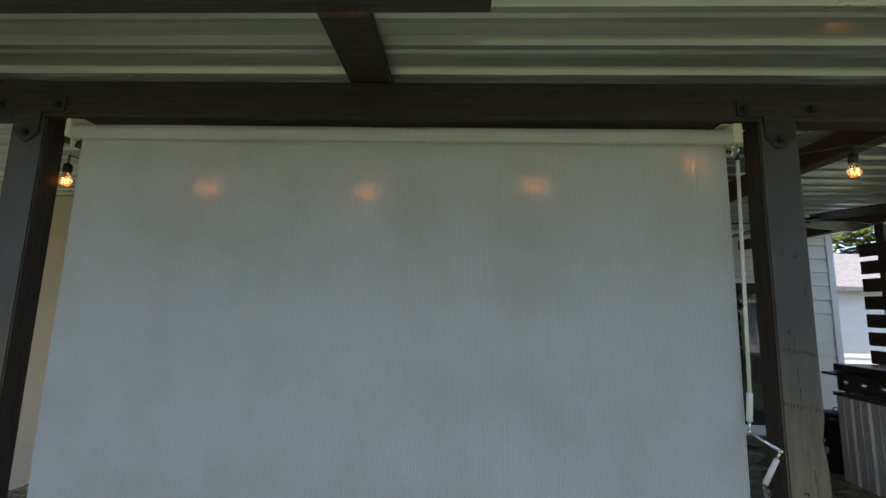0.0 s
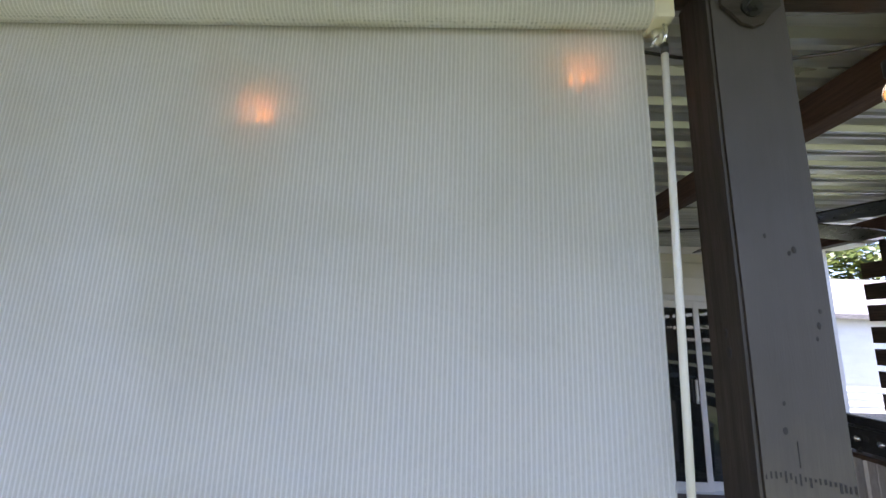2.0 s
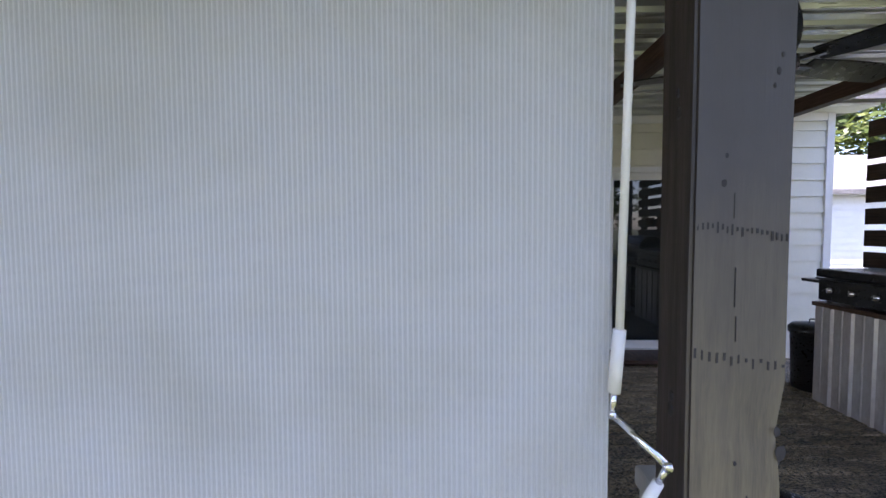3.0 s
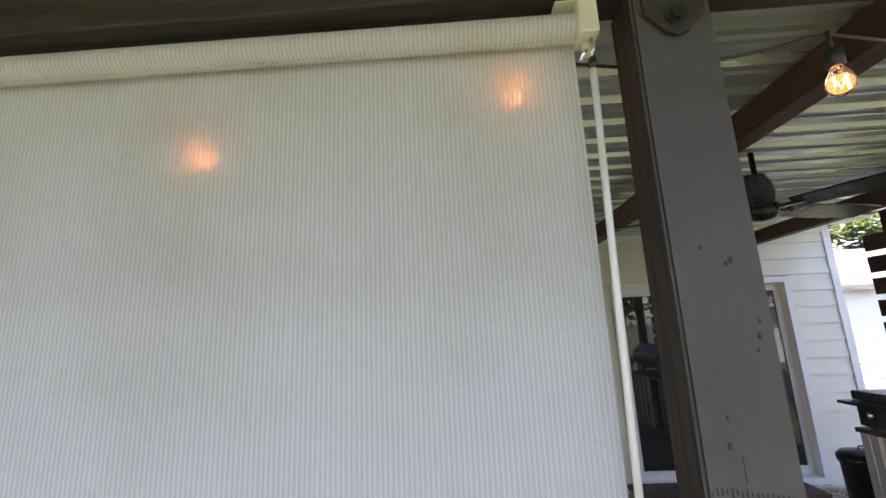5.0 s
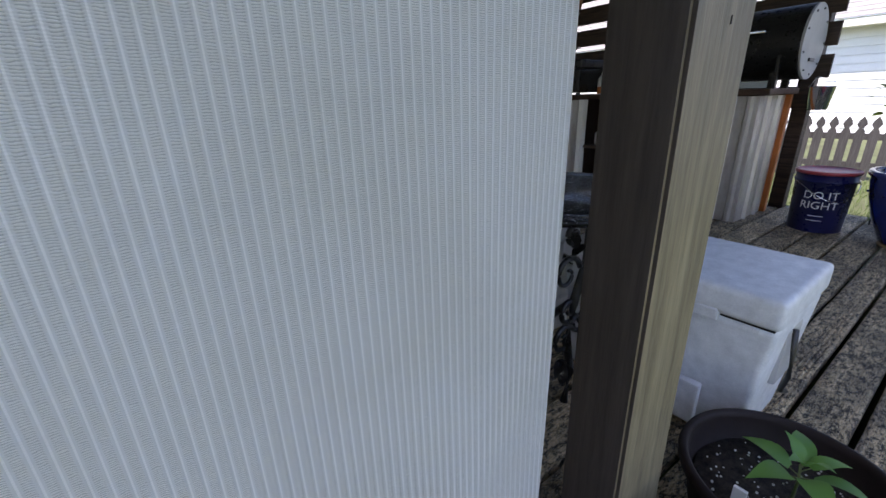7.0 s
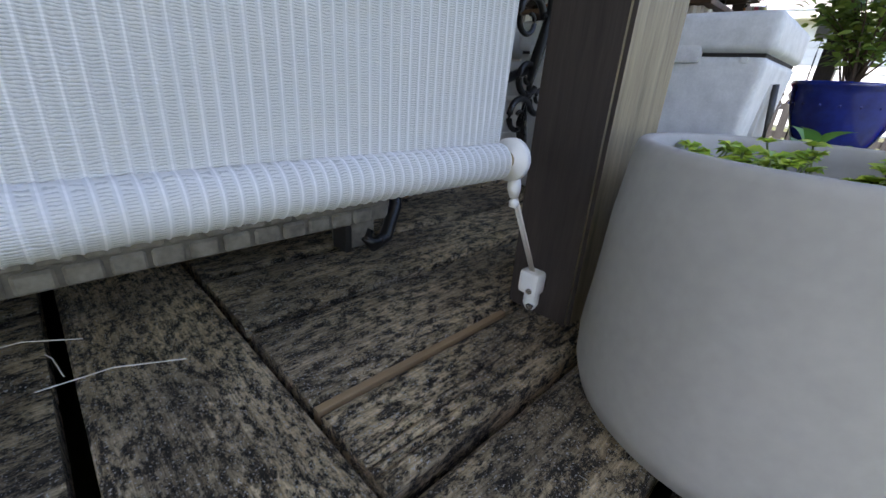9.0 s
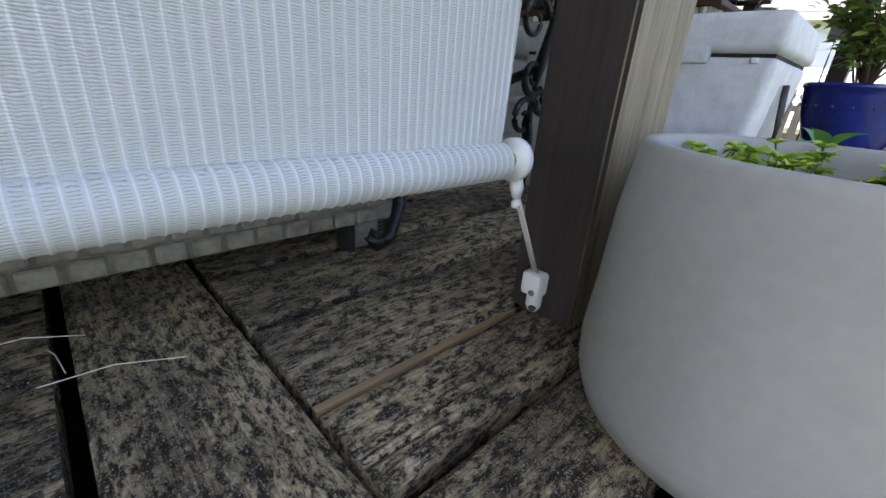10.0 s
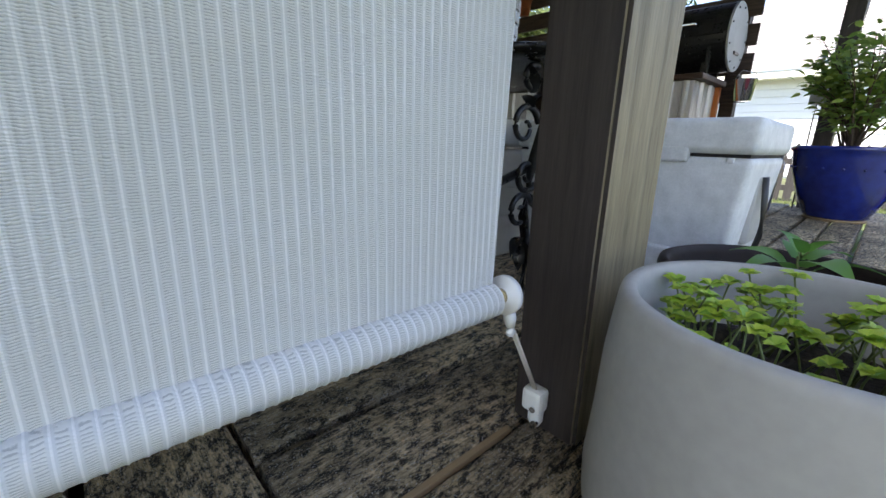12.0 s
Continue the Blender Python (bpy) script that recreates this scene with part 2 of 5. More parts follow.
RIB = 0.0086
M_FAB = fabric_material("shade_cloth", (0.90, 0.90, 0.88))
M_POST = graded_post_material()
M_POSTSIDE = material("dark_post_side", (0.044, 0.033, 0.028), 0.6, dark=(0.020, 0.015, 0.012), scale=9, stretch=(9, 9, 0.5), fine=60, bump=0.35, dist=0.003)
M_BEAM = material("stained_beam", (0.05, 0.04, 0.03), 0.6, dark=(0.018, 0.014, 0.011), scale=9, stretch=(0.5, 9, 9), fine=60, bump=0.35, dist=0.003)
M_RAFT = material("red_brown_rafter", (0.11, 0.055, 0.035), 0.6, dark=(0.045, 0.022, 0.016), scale=9, stretch=(9, 0.5, 9), fine=60, bump=0.3, dist=0.003)


def speckled_top_material():
    """Black enamelled table top sprinkled with pale grit."""
    m = material("speckled_black_top", (0.012, 0.012, 0.013), 0.25, bump=0.2)
    nt = m.node_tree
    b = nt.nodes["Principled BSDF"]
    base = b.inputs["Base Color"].links[0].from_socket
    tc = nt.nodes.new("ShaderNodeTexCoord")
    n = nt.nodes.new("ShaderNodeTexNoise")
    n.inputs["Scale"].default_value, n.inputs["Detail"].default_value = 130, 3
    nt.links.new(tc.outputs["Object"], n.inputs["Vector"])
    r = nt.nodes.new("ShaderNodeMapRange")
    r.inputs["From Min"].default_value, r.inputs["From Max"].default_value = 0.62, 0.66
    nt.links.new(n.outputs["Fac"], r.inputs["Value"])
    x = nt.nodes.new("ShaderNodeMixRGB")
    x.inputs["Color2"].default_value = (0.45, 0.45, 0.44, 1)
    nt.links.new(r.outputs[0], x.inputs["Fac"])
    nt.links.new(base, x.inputs["Color1"])
    nt.links.new(x.outputs["Color"], b.inputs["Base Color"])
    return m


M_TABLE = speckled_top_material()
M_DECK = deck_material()
M_EDGE = material("raw_wood_edge", (0.36, 0.25, 0.13), 0.7, scale=10, stretch=(0.6, 6, 6))
M_WHITE = material("white_plastic", (0.80, 0.79, 0.74), 0.35, amount=0.25, bump=0.05)
M_CREAM = material("cream_metal", (0.74, 0.71, 0.55), 0.4, amount=0.3, bump=0.05)
M_CHROME = material("chrome", (0.8, 0.8, 0.82), 0.12, 1.0, amount=0.15, bump=0.02)
M_BRASS = material("brass_pin", (0.75, 0.6, 0.3), 0.25, 1.0, amount=0.2, bump=0.02)
M_CORD = material("cord", (0.68, 0.63, 0.55), 0.8, fine=300, bump=0.4)
M_BLACK = material("black_iron", (0.022, 0.022, 0.023), 0.3, 0.4, amount=0.6, scale=30, bump=0.25, spec=0.6)
M_BLKP = material("black_plastic", (0.025, 0.024, 0.024), 0.4, amount=0.5, bump=0.1)
M_CONC = material("pale_concrete", (0.40, 0.385, 0.35), 0.75, dark=(0.335, 0.322, 0.295), scale=5, fine=90, bump=0.12, dist=0.0015)
M_BRPOT = material("brown_black_plastic", (0.024, 0.016, 0.014), 0.6, scale=12, bump=0.1, spec=0.25)
M_SOIL = material("potting_soil", (0.05, 0.035, 0.025), 0.95, dark=(0.008, 0.006, 0.005), scale=60, fine=300, bump=1.0, dist=0.006)
M_PERL = material("perlite", (0.75, 0.74, 0.7), 0.9)
M_COOL = material("speckled_cooler", (0.72, 0.74, 0.76), 0.5, dark=(0.55, 0.57, 0.59), scale=25, fine=260, bump=0.12, dist=0.001)
M_BLUE = material("cobalt_glaze", (0.012, 0.028, 0.25), 0.08, dark=(0.006, 0.012, 0.12), scale=5, fine=30, bump=0.12, dist=0.004, spec=0.8)
M_NAVY = material("navy_bucket", (0.012, 0.014, 0.075), 0.3, amount=0.3, bump=0.05)
M_REDLID = material("red_lid", (0.42, 0.05, 0.06), 0.4, amount=0.3, bump=0.05)
M_TIN = material("galvanised_tin", (0.62, 0.60, 0.58), 0.38, 0.55, dark=(0.42, 0.38, 0.36), scale=4, stretch=(1, 1, 0.3), bump=0.1)
M_ROOF = material("roof_metal", (0.72, 0.73, 0.69), 0.3, 0.6, dark=(0.45, 0.47, 0.46), scale=1.5, stretch=(0.15, 2, 1), fine=8, bump=0.08)
M_TOP = material("rough_bar_top", (0.10, 0.05, 0.028), 0.5, dark=(0.03, 0.017, 0.011), scale=8, stretch=(6, 0.7, 6), bump=0.5)
M_SLAT = material("dark_slat", (0.075, 0.045, 0.03), 0.65, dark=(0.022, 0.014, 0.01), scale=9, stretch=(9, 0.5, 9), bump=0.4, dist=0.003, vary=0.2)
M_SIDE = material("cream_siding", (0.78, 0.75, 0.62), 0.5, amount=0.25, scale=2, bump=0.05)
M_PEACH = material("peach_paint", (0.74, 0.60, 0.44), 0.7, amount=0.3, scale=1.5, bump=0.05)
M_SIDEW = material("white_siding", (0.80, 0.80, 0.78), 0.55, amount=0.2, scale=2, bump=0.05)
M_TRIM = material("white_trim", (0.82, 0.81, 0.77), 0.45, amount=0.2, bump=0.05)
M_SHIN = material("grey_shingle", (0.30, 0.28, 0.26), 0.9, dark=(0.17, 0.16, 0.15), scale=6, stretch=(1, 1, 6), fine=40, bump=0.6, dist=0.01)
M_PANE = material("dark_pane", (0.02, 0.025, 0.025), 0.03, amount=0.2, bump=0.0, spec=0.9)
M_CURT = material("pale_curtain", (0.35, 0.40, 0.38), 0.8)
M_FENCE = material("weathered_picket", (0.045, 0.042, 0.040), 0.8, dark=(0.022, 0.020, 0.019), scale=9, stretch=(9, 9, 0.6), bump=0.4, vary=0.2)
M_WICK = material("grey_brown_wicker", (0.30, 0.275, 0.225), 0.5, dark=(0.16, 0.145, 0.12), scale=30, vary=0.2)
M_STOR = material("grey_storage_plastic", (0.60, 0.59, 0.54), 0.5, amount=0.3, bump=0.08)
M_TERRA = material("terracotta_glaze", (0.40, 0.11, 0.035), 0.35, dark=(0.20, 0.06, 0.02), scale=14)
M_RUST = material("rusty_sheet", (0.33, 0.13, 0.06), 0.7, dark=(0.16, 0.06, 0.03), scale=12, bump=0.3)
M_PLATE = material("pale_plate", (0.6, 0.62, 0.6), 0.4, amount=0.2)
M_GREY = material("grey_box", (0.45, 0.45, 0.44), 0.5, amount=0.3)
M_BARK = material("bark", (0.12, 0.085, 0.06), 0.9, scale=10, stretch=(5, 5, 0.8), bump=0.8, dist=0.01)
M_GROUND = material("lawn_soil", (0.09, 0.11, 0.035), 0.95, dark=(0.05, 0.05, 0.02), scale=1.2, fine=20, bump=0.6, dist=0.02)
M_GRASS = leaf_material("grass_blades", (0.16, 0.21, 0.06), (0.07, 0.11, 0.03))
M_LEAF = leaf_material("tree_leaves", (0.20, 0.24, 0.05), (0.06, 0.10, 0.02))
M_HERB = leaf_material("herb_leaves", (0.60, 0.70, 0.09), (0.24, 0.43, 0.05))
M_PEPPER = leaf_material("pepper_leaves", (0.20, 0.40, 0.08), (0.10, 0.25, 0.05))
M_SHRUB = leaf_material("shrub_leaves", (0.30, 0.40, 0.08), (0.10, 0.19, 0.04))
M_RUBBER = leaf_material("rubber_plant_leaves", (0.30, 0.32, 0.22), (0.035, 0.07, 0.03))
M_STEM = material("green_stem", (0.16, 0.2, 0.06), 0.6)
M_DRY = material("dry_leaf", (0.42, 0.27, 0.14), 0.8)
M_BULB = glass_material("bulb_glass", 0.0, (1.0, 0.86, 0.62))
M_FIL = glow_material("filament", (1.0, 0.36, 0.07), 4.0)
M_PAINT = material("pale_lettering", (0.8, 0.82, 0.86), 0.5, amount=0.1, bump=0.0)
M_ORANGE = material("orange_paint", (0.55, 0.16, 0.03), 0.5)
M_SCUFF = material("rubbed_mark", (0.038, 0.034, 0.034), 0.8, dark=(0.03, 0.027, 0.03))
M_INK = material("dark_mark", (0.02, 0.018, 0.02), 0.8)


# ---- building helpers ----
def thing(name, at=(0, 0, 0), label="", category="", group="", kind=""):
    ob = new(name)
    ob.location = at
    return tagged(ob, label, category, group, kind)


def part(name, bm, mat, parent=None, label="", smooth=False, at=None):
    me = bpy.data.meshes.new(name)
    bm.to_mesh(me)
    bm.free()
    me.materials.append(mat)
    if smooth:
        for p in me.polygons:
            p.use_smooth = True
    ob = new(name, me)
    if parent:
        ob.parent = parent
    if at is not None:
        ob.location = at
    return tagged(ob, label) if label else ob


def box(x0, x1, y0, y1, z0, z1, bev=0.0, seg=2, bm=None):
    out = bm or bmesh.new()
    tmp = bmesh.new() if bm else out
    m = Matrix.Translation(((x0 + x1) / 2, (y0 + y1) / 2, (z0 + z1) / 2)) @ Matrix.Diagonal((x1 - x0, y1 - y0, z1 - z0, 1))
    bmesh.ops.create_cube(tmp, size=1.0, matrix=m)
    if bev:
        bmesh.ops.bevel(tmp, geom=list(tmp.edges), offset=bev, segments=seg, affect="EDGES", profile=0.6)
    if bm:
        me = bpy.data.meshes.new("tmp")
        tmp.to_mesh(me)
        tmp.free()
        out.from_mesh(me)
        bpy.data.meshes.remove(me)
    return out


def rod(points, radii, seg=12, bm=None, cap=True):
    """A round bar through points, with a radius at each."""
    bm = bm or bmesh.new()
    rings = []
    pts = [Vector(p) for p in points]
    if not isinstance(radii, (list, tuple)):
        radii = [radii] * len(pts)
    for i, p in enumerate(pts):
        d = (pts[min(i + 1, len(pts) - 1)] - pts[max(i - 1, 0)]).normalized()
        q = d.to_track_quat("Z", "Y")
        rings.append([bm.verts.new(p + q @ Vector((math.cos(a) * radii[i], math.sin(a) * radii[i], 0))) for a in (2 * math.pi * k / seg for k in range(seg))])
    for a, b in zip(rings, rings[1:]):
        for k in range(seg):
            bm.faces.new((a[k], a[(k + 1) % seg], b[(k + 1) % seg], b[k]))
    if cap:
        bm.faces.new(rings[0][::-1])
        bm.faces.new(rings[-1])
    return bm


def lathe(profile, seg=48, wobble=0.0, bm=None):
    """Turns (radius, z) pairs round the z axis."""
    bm = bm or bmesh.new()
    rings = []
    for r, z in profile:
        ring = []
        for k in range(seg):
            a = 2 * math.pi * k / seg
            rr = r * (1 + wobble * noise.noise(Vector((math.cos(a) * 2, math.sin(a) * 2, z * 6))))
            ring.append(bm.verts.new((rr * math.cos(a), rr * math.sin(a), z)))
        rings.append(ring)
    for a, b in zip(rings, rings[1:]):
        for k in range(seg):
            bm.faces.new((a[k], a[(k + 1) % seg], b[(k + 1) % seg], b[k]))
    if profile[0][0] > 1e-4:
        bm.faces.new(rings[0][::-1])
    if profile[-1][0] > 1e-4:
        bm.faces.new(rings[-1])
    bmesh.ops.recalc_face_normals(bm, faces=bm.faces)
    return bm


def leaf(bm, at, way, length, width, droop=0.3, cup=0.25, n=4, roll=0.0, lobes=0.0):
    """One curved pointed leaf from its stalk."""
    way = Vector(way).normalized()
    side = way.cross(Vector((0, 0, 1)))
    side = side.normalized() if side.length > 1e-3 else Vector((1, 0, 0))
    up = side.cross(way)
    side, up = side * math.cos(roll) + up * math.sin(roll), up * math.cos(roll) - side * math.sin(roll)
    rows = []
    for i in range(n + 1):
        f = i / n
        w = width / 2 * math.sin(math.pi * (0.08 + 0.92 * f) ** 0.8) * (1 + lobes * math.sin(f * 16)) + 0.0004
        c = Vector(at) + way * (length * f) + up * (length * (0.12 * math.sin(f * 2.4) - droop * f * f))
        rows.append([bm.verts.new(c - side * w + up * w * cup), bm.verts.new(c), bm.verts.new(c + side * w + up * w * cup)])
    for a, b in zip(rows, rows[1:]):
        bm.faces.new((a[0], a[1], b[1], b[0]))
        bm.faces.new((a[1], a[2], b[2], b[1]))


def strip_profile(profile, x0, x1, bm=None):
    """A sheet that runs along x and follows (y, z) pairs."""
    bm = bm or bmesh.new()
    prev = None
    for y, z in profile:
        cur = (bm.verts.new((x0, y, z)), bm.verts.new((x1, y, z)))
        if prev:
            bm.faces.new((prev[0], prev[1], cur[1], cur[0]))
        prev = cur
    return bm


# ---- the ground ----
bm = bmesh.new()
N = 40
grid = [[bm.verts.new((-400 + 800 * (i / N), -400 + 800 * (j / N), -0.30)) for j in range(N + 1)] for i in range(N + 1)]
for i in range(N):
    for j in range(N):
        bm.faces.new((grid[i][j], grid[i + 1][j], grid[i + 1][j + 1], grid[i][j + 1]))
tagged(part("ground", bm, M_GROUND), "mown green lawn round the raised deck", "lawn", kind="structure")

# ---- posts, beam and roof ----
PW, PD = 0.14, 0.093          # post across and deep
YF = -0.07                    # front face of the posts and of the beam
BEAM_Z = 2.290


def post_mesh(h):
    bm = box(0, PW, YF, YF + PD, 0, h)
    bmesh.ops.bevel(bm, geom=list(bm.edges), offset=0.005, segments=2, affect="EDGES")
    bmesh.ops.bisect_plane(bm, geom=bm.verts[:] + bm.edges[:] + bm.faces[:], plane_co=(0, 0, 0.012), plane_no=(0, 0, 1))
    for k in range(1, 30):
        bmesh.ops.bisect_plane(bm, geom=bm.verts[:] + bm.edges[:] + bm.faces[:], plane_co=(0, 0, k * h / 30), plane_no=(0, 0, 1))
    for v in bm.verts:
        v.co.x += 0.0016 * noise.noise(Vector((v.co.x * 9, v.co.y * 9, v.co.z * 2.2)))
        v.co.y += 0.0016 * noise.noise(Vector((v.co.x * 9 + 5, v.co.y * 9, v.co.z * 2.2)))
        # a broken knot on the front edge
        d = (Vector((v.co.x, v.co.y, v.co.z)) - Vector((PW, YF, 1.12))).length
        if d < 0.06:
            v.co += Vector((-0.012, 0.010, 0)) * (1 - d / 0.06)
    return bm


def bolt(parent, at, r=0.0115):
    h = rod([(0, 0, 0), (0, -0.008, 0)], [r, r * 0.85], 6)
    b = part("bolt_head", h, M_BLACK, parent, at=at)
    part("washer", rod([(0, 0.001, 0), (0, -0.002, 0)], 0.019, 20), M_BLACK, b)
    return b


def connector(name, at, half):
    """Dark ornamental steel plate that ties beam to post, with scalloped ends."""
    t = thing(name, at, "dark painted ornamental steel tie plate bolted over beam and post", "bracket", "tie plates")
    bm = bmesh.new()
    pts = []
    for x, z in ((-half, .075), (-half, .02), (-.055, .015), (-.052, -.07), (-.035, -.085), (-.02, -.105), (0, -.112), (.02, -.105), (.035, -.085), (.052, -.07), (.055, .015), (half, .02), (half, .075)):
        pts.append(bm.verts.new((x, 0, z)))
    f = bm.faces.new(pts)
    r = bmesh.ops.extrude_face_region(bm, geom=[f])
    for v in r["geom"]:
        if isinstance(v, bmesh.types.BMVert):
            v.co.y -= 0.005
    bmesh.ops.recalc_face_normals(bm, faces=bm.faces)
    part("plate", bm, M_BEAM, t)
    for x, z in ((0, -.075), (-half + .03, .045), (half - .03, .045)):
        bolt(t, (x, -0.006, z))
    return t


def timber_post(name, x, y=0.0, h=BEAM_Z, label="dark brown-grey stained timber post standing on the deck"):
    t = thing(name, (x, y, 0), label, "post", "porch posts")
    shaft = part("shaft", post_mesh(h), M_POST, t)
    # the faces towards x take a darker brown than front and back
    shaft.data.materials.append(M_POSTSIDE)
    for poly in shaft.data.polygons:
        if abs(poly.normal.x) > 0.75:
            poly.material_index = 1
    return t


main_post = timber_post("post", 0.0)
# knots, cracks and scuffed bands worn into the timber
marks = bmesh.new()
for bz, n0 in ((1.452, 19), (1.268, 13)):
    for k in range(n0):
        x = 0.008 + 0.124 * k / (n0 - 1)
        hgt = random.uniform(0.003, 0.014)
        z = bz - 0.018 * k / (n0 - 1) + random.uniform(-0.002, 0.002)
        box(x - 0.0011, x + random.uniform(0.0006, 0.0022), YF - 0.0006, YF + 0.001, z - hgt, z + random.uniform(0, 0.003), bm=marks)
for x, z, h in ((0.062, 1.36, 0.028), (0.0645, 1.30, 0.018), (0.091, 1.0, 0.03), (0.087, 1.035, 0.02), (0.058, 1.475, 0.018), (0.08, 0.886, 0.004)):
    box(x - 0.0005, x + 0.0005, YF - 0.0012, YF + 0.001, z - h, z + h, bm=marks)
tagged(part("scuff_marks", marks, M_SCUFF, main_post, "dark rubbed bands and drying cracks"), kind="stuff")
for x, y, z, s in ((0.049, YF, 1.80, .0028), (0.043, YF, 1.507, .0045), (0.069, YF, 1.103, .0024), (0.06, YF, 0.975, .005), (0.05, YF, 0.978, .004), (0.0, -0.03, 1.615, .007), (0.0, -0.027, 1.645, .005), (0.0, -0.023, 1.162, .008), (0.0, -0.026, 1.185, .006), (0.133, YF, 1.12, .008), (0.127, YF, 1.15, .005), (0.119, YF, 1.682, .0028), (0.114, YF, 1.660, .0035), (0.109, YF, 1.640, .0025), (0.092, YF, 1.778, .004), (0.084, YF, 1.772, .003), (0.046, YF, 1.545, .003)):
    e = Matrix.Translation((x, y, z)) @ Matrix.Diagonal((0.0012 if x == 0 else s, s if x == 0 else 0.0012, s * 1.5, 1))
    knots = bmesh.new()
    bmesh.ops.create_icosphere(knots, subdivisions=2, radius=1.0, matrix=e)
    for v in knots.verts:
        v.co.z += s * 0.5 * noise.noise(v.co * 300)
    part("knot", knots, M_SCUFF, main_post)
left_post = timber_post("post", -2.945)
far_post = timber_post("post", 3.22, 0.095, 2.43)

beam = thing("beam", (0, 0, 0), "dark brown stained timber header beam across the posts", "beam")
b1 = box(-4.6, 3.4, -0.072, -0.03, BEAM_Z, BEAM_Z + 0.150, 0.004)
part("front_board", b1, M_BEAM, beam)
b2 = box(-4.6, 3.4, -0.026, 0.02, BEAM_Z + 0.004, BEAM_Z + 0.146, 0.004)
part("back_board", b2, M_BEAM, beam)
connector("tie_plate", (0.07, YF - 0.004, BEAM_Z - 0.0), 0.15)
connector("tie_plate", (-2.875, YF - 0.004, BEAM_Z - 0.0), 0.15)


def rafter(x0, x1, y0, y1, z, h, mat):
    t = thing("rafter", (0, 0, 0), "red-brown stained rafter under the metal roof", "rafter", "rafters")
    part("timber", box(x0, x1, y0, y1, z, z + h, 0.004), mat, t)
    return t


rafter(-1.572, -1.41, -0.755, 3.9, 2.446, 0.045, M_BEAM)
cross = thing("crossbeam", (0, 0, 0), "dark timber crossbeam with a sawn end under the roof", "beam")
part("timber", box(-4.6, -1.05, -0.76, -0.585, 2.342, 2.444, 0.004), M_BEAM, cross)
part("end_grain", box(-1.515, -1.374, -0.60, -0.578, 2.334, 2.400, 0.002), M_RAFT, cross, "bare red-brown sawn wood")
for x in (0.83, 2.55, -3.3):
    rafter(x, x + 0.09, 0.022, 3.9, 2.40, 0.12, M_RAFT)


def roof_z(y):
    return 2.50 + 0.045 * (y + 0.1)


prof = []
y = -1.15
while y < 4.0:
    z = roof_z(y)
    prof += [(y, z), (y + 0.055, z), (y + 0.07, z + 0.028), (y + 0.10, z + 0.028), (y + 0.115, z), (y + 0.15, z + 0.006), (y + 0.165, z)]
    y += 0.20
# sheets extended unseen to x = -9 to keep sun off the cloth
bm = strip_profile(prof, -9.0, 3.45)
top = [(a, b + 0.03) for a, b in prof]
strip_profile(top, -9.0, 3.45, bm)
tagged(part("ceiling", bm, M_ROOF), "ribbed silver metal roof sheets seen from below", "roof", kind="structure")

# ---- the roller shade ----
SX0, SX1, SY = -2.70, -0.089, -0.015
ROLL_Z, BAR_Z = 2.238, 0.209
shade = thing("roller_shade", (SX0, SY, 0), "lowered off-white woven outdoor roller shade with ribs", "roller shade")
ncol = int((SX1 - SX0) / RIB * 8)
verts, faces = [], []
zs = [BAR_Z + 0.012 + (ROLL_Z - BAR_Z - 0.015) * k / 40 for k in range(41)]
W = SX1 - SX0
for zi, z in enumerate(zs):
    for i in range(ncol + 1):
        x = W * i / ncol
        ph = 2 * math.pi * x / RIB
        rib = 0.0011 * max(0.0, math.sin(ph)) ** 6
        sway = 0.006 * noise.noise(Vector((x * 0.9, z * 0.8, 0))) * min(1, (z - BAR_Z) * 2, (ROLL_Z - z) * 2)
        pull = (0.020 * (1 - (z - BAR_Z) / (ROLL_Z - BAR_Z)) ** 5) * ((x / W) ** 8 - (1 - x / W) ** 8)
        verts.append((x - pull, 0.006 * (z - BAR_Z) / (ROLL_Z - BAR_Z) - rib + sway, z))
for zi in range(len(zs) - 1):
    for i in range(ncol):
        a = zi * (ncol + 1) + i
        faces.append((a, a + 1, a + ncol + 2, a + ncol + 1))
me = bpy.data.meshes.new("cloth")
me.from_pydata(verts, [], faces)
me.materials.append(M_FAB)
for p in me.polygons:
    p.use_smooth = True
cloth = new("cloth", me)
cloth.parent = shade


def ribbed_tube(r, x0, x1, z, y=0.0, seg=28):
    vs, fs = [], []
    n = int((x1 - x0) / RIB * 6)
    for i in range(n + 1):
        x = x0 + (x1 - x0) * i / n
        rr = r + 0.0008 * max(0.0, math.sin(2 * math.pi * x / RIB)) ** 4
        for k in range(seg):
            a = 2 * math.pi * k / seg
            vs.append((x, y + rr * math.cos(a), z + rr * math.sin(a)))
    for i in range(n):
        for k in range(seg):
            k2 = (k + 1) % seg
            fs.append((i * seg + k, i * seg + k2, (i + 1) * seg + k2, (i + 1) * seg + k))
    m = bpy.data.meshes.new("tube")
    m.from_pydata(vs, [], fs)
    m.materials.append(M_FAB)
    for p in m.polygons:
        p.use_smooth = True
    return m


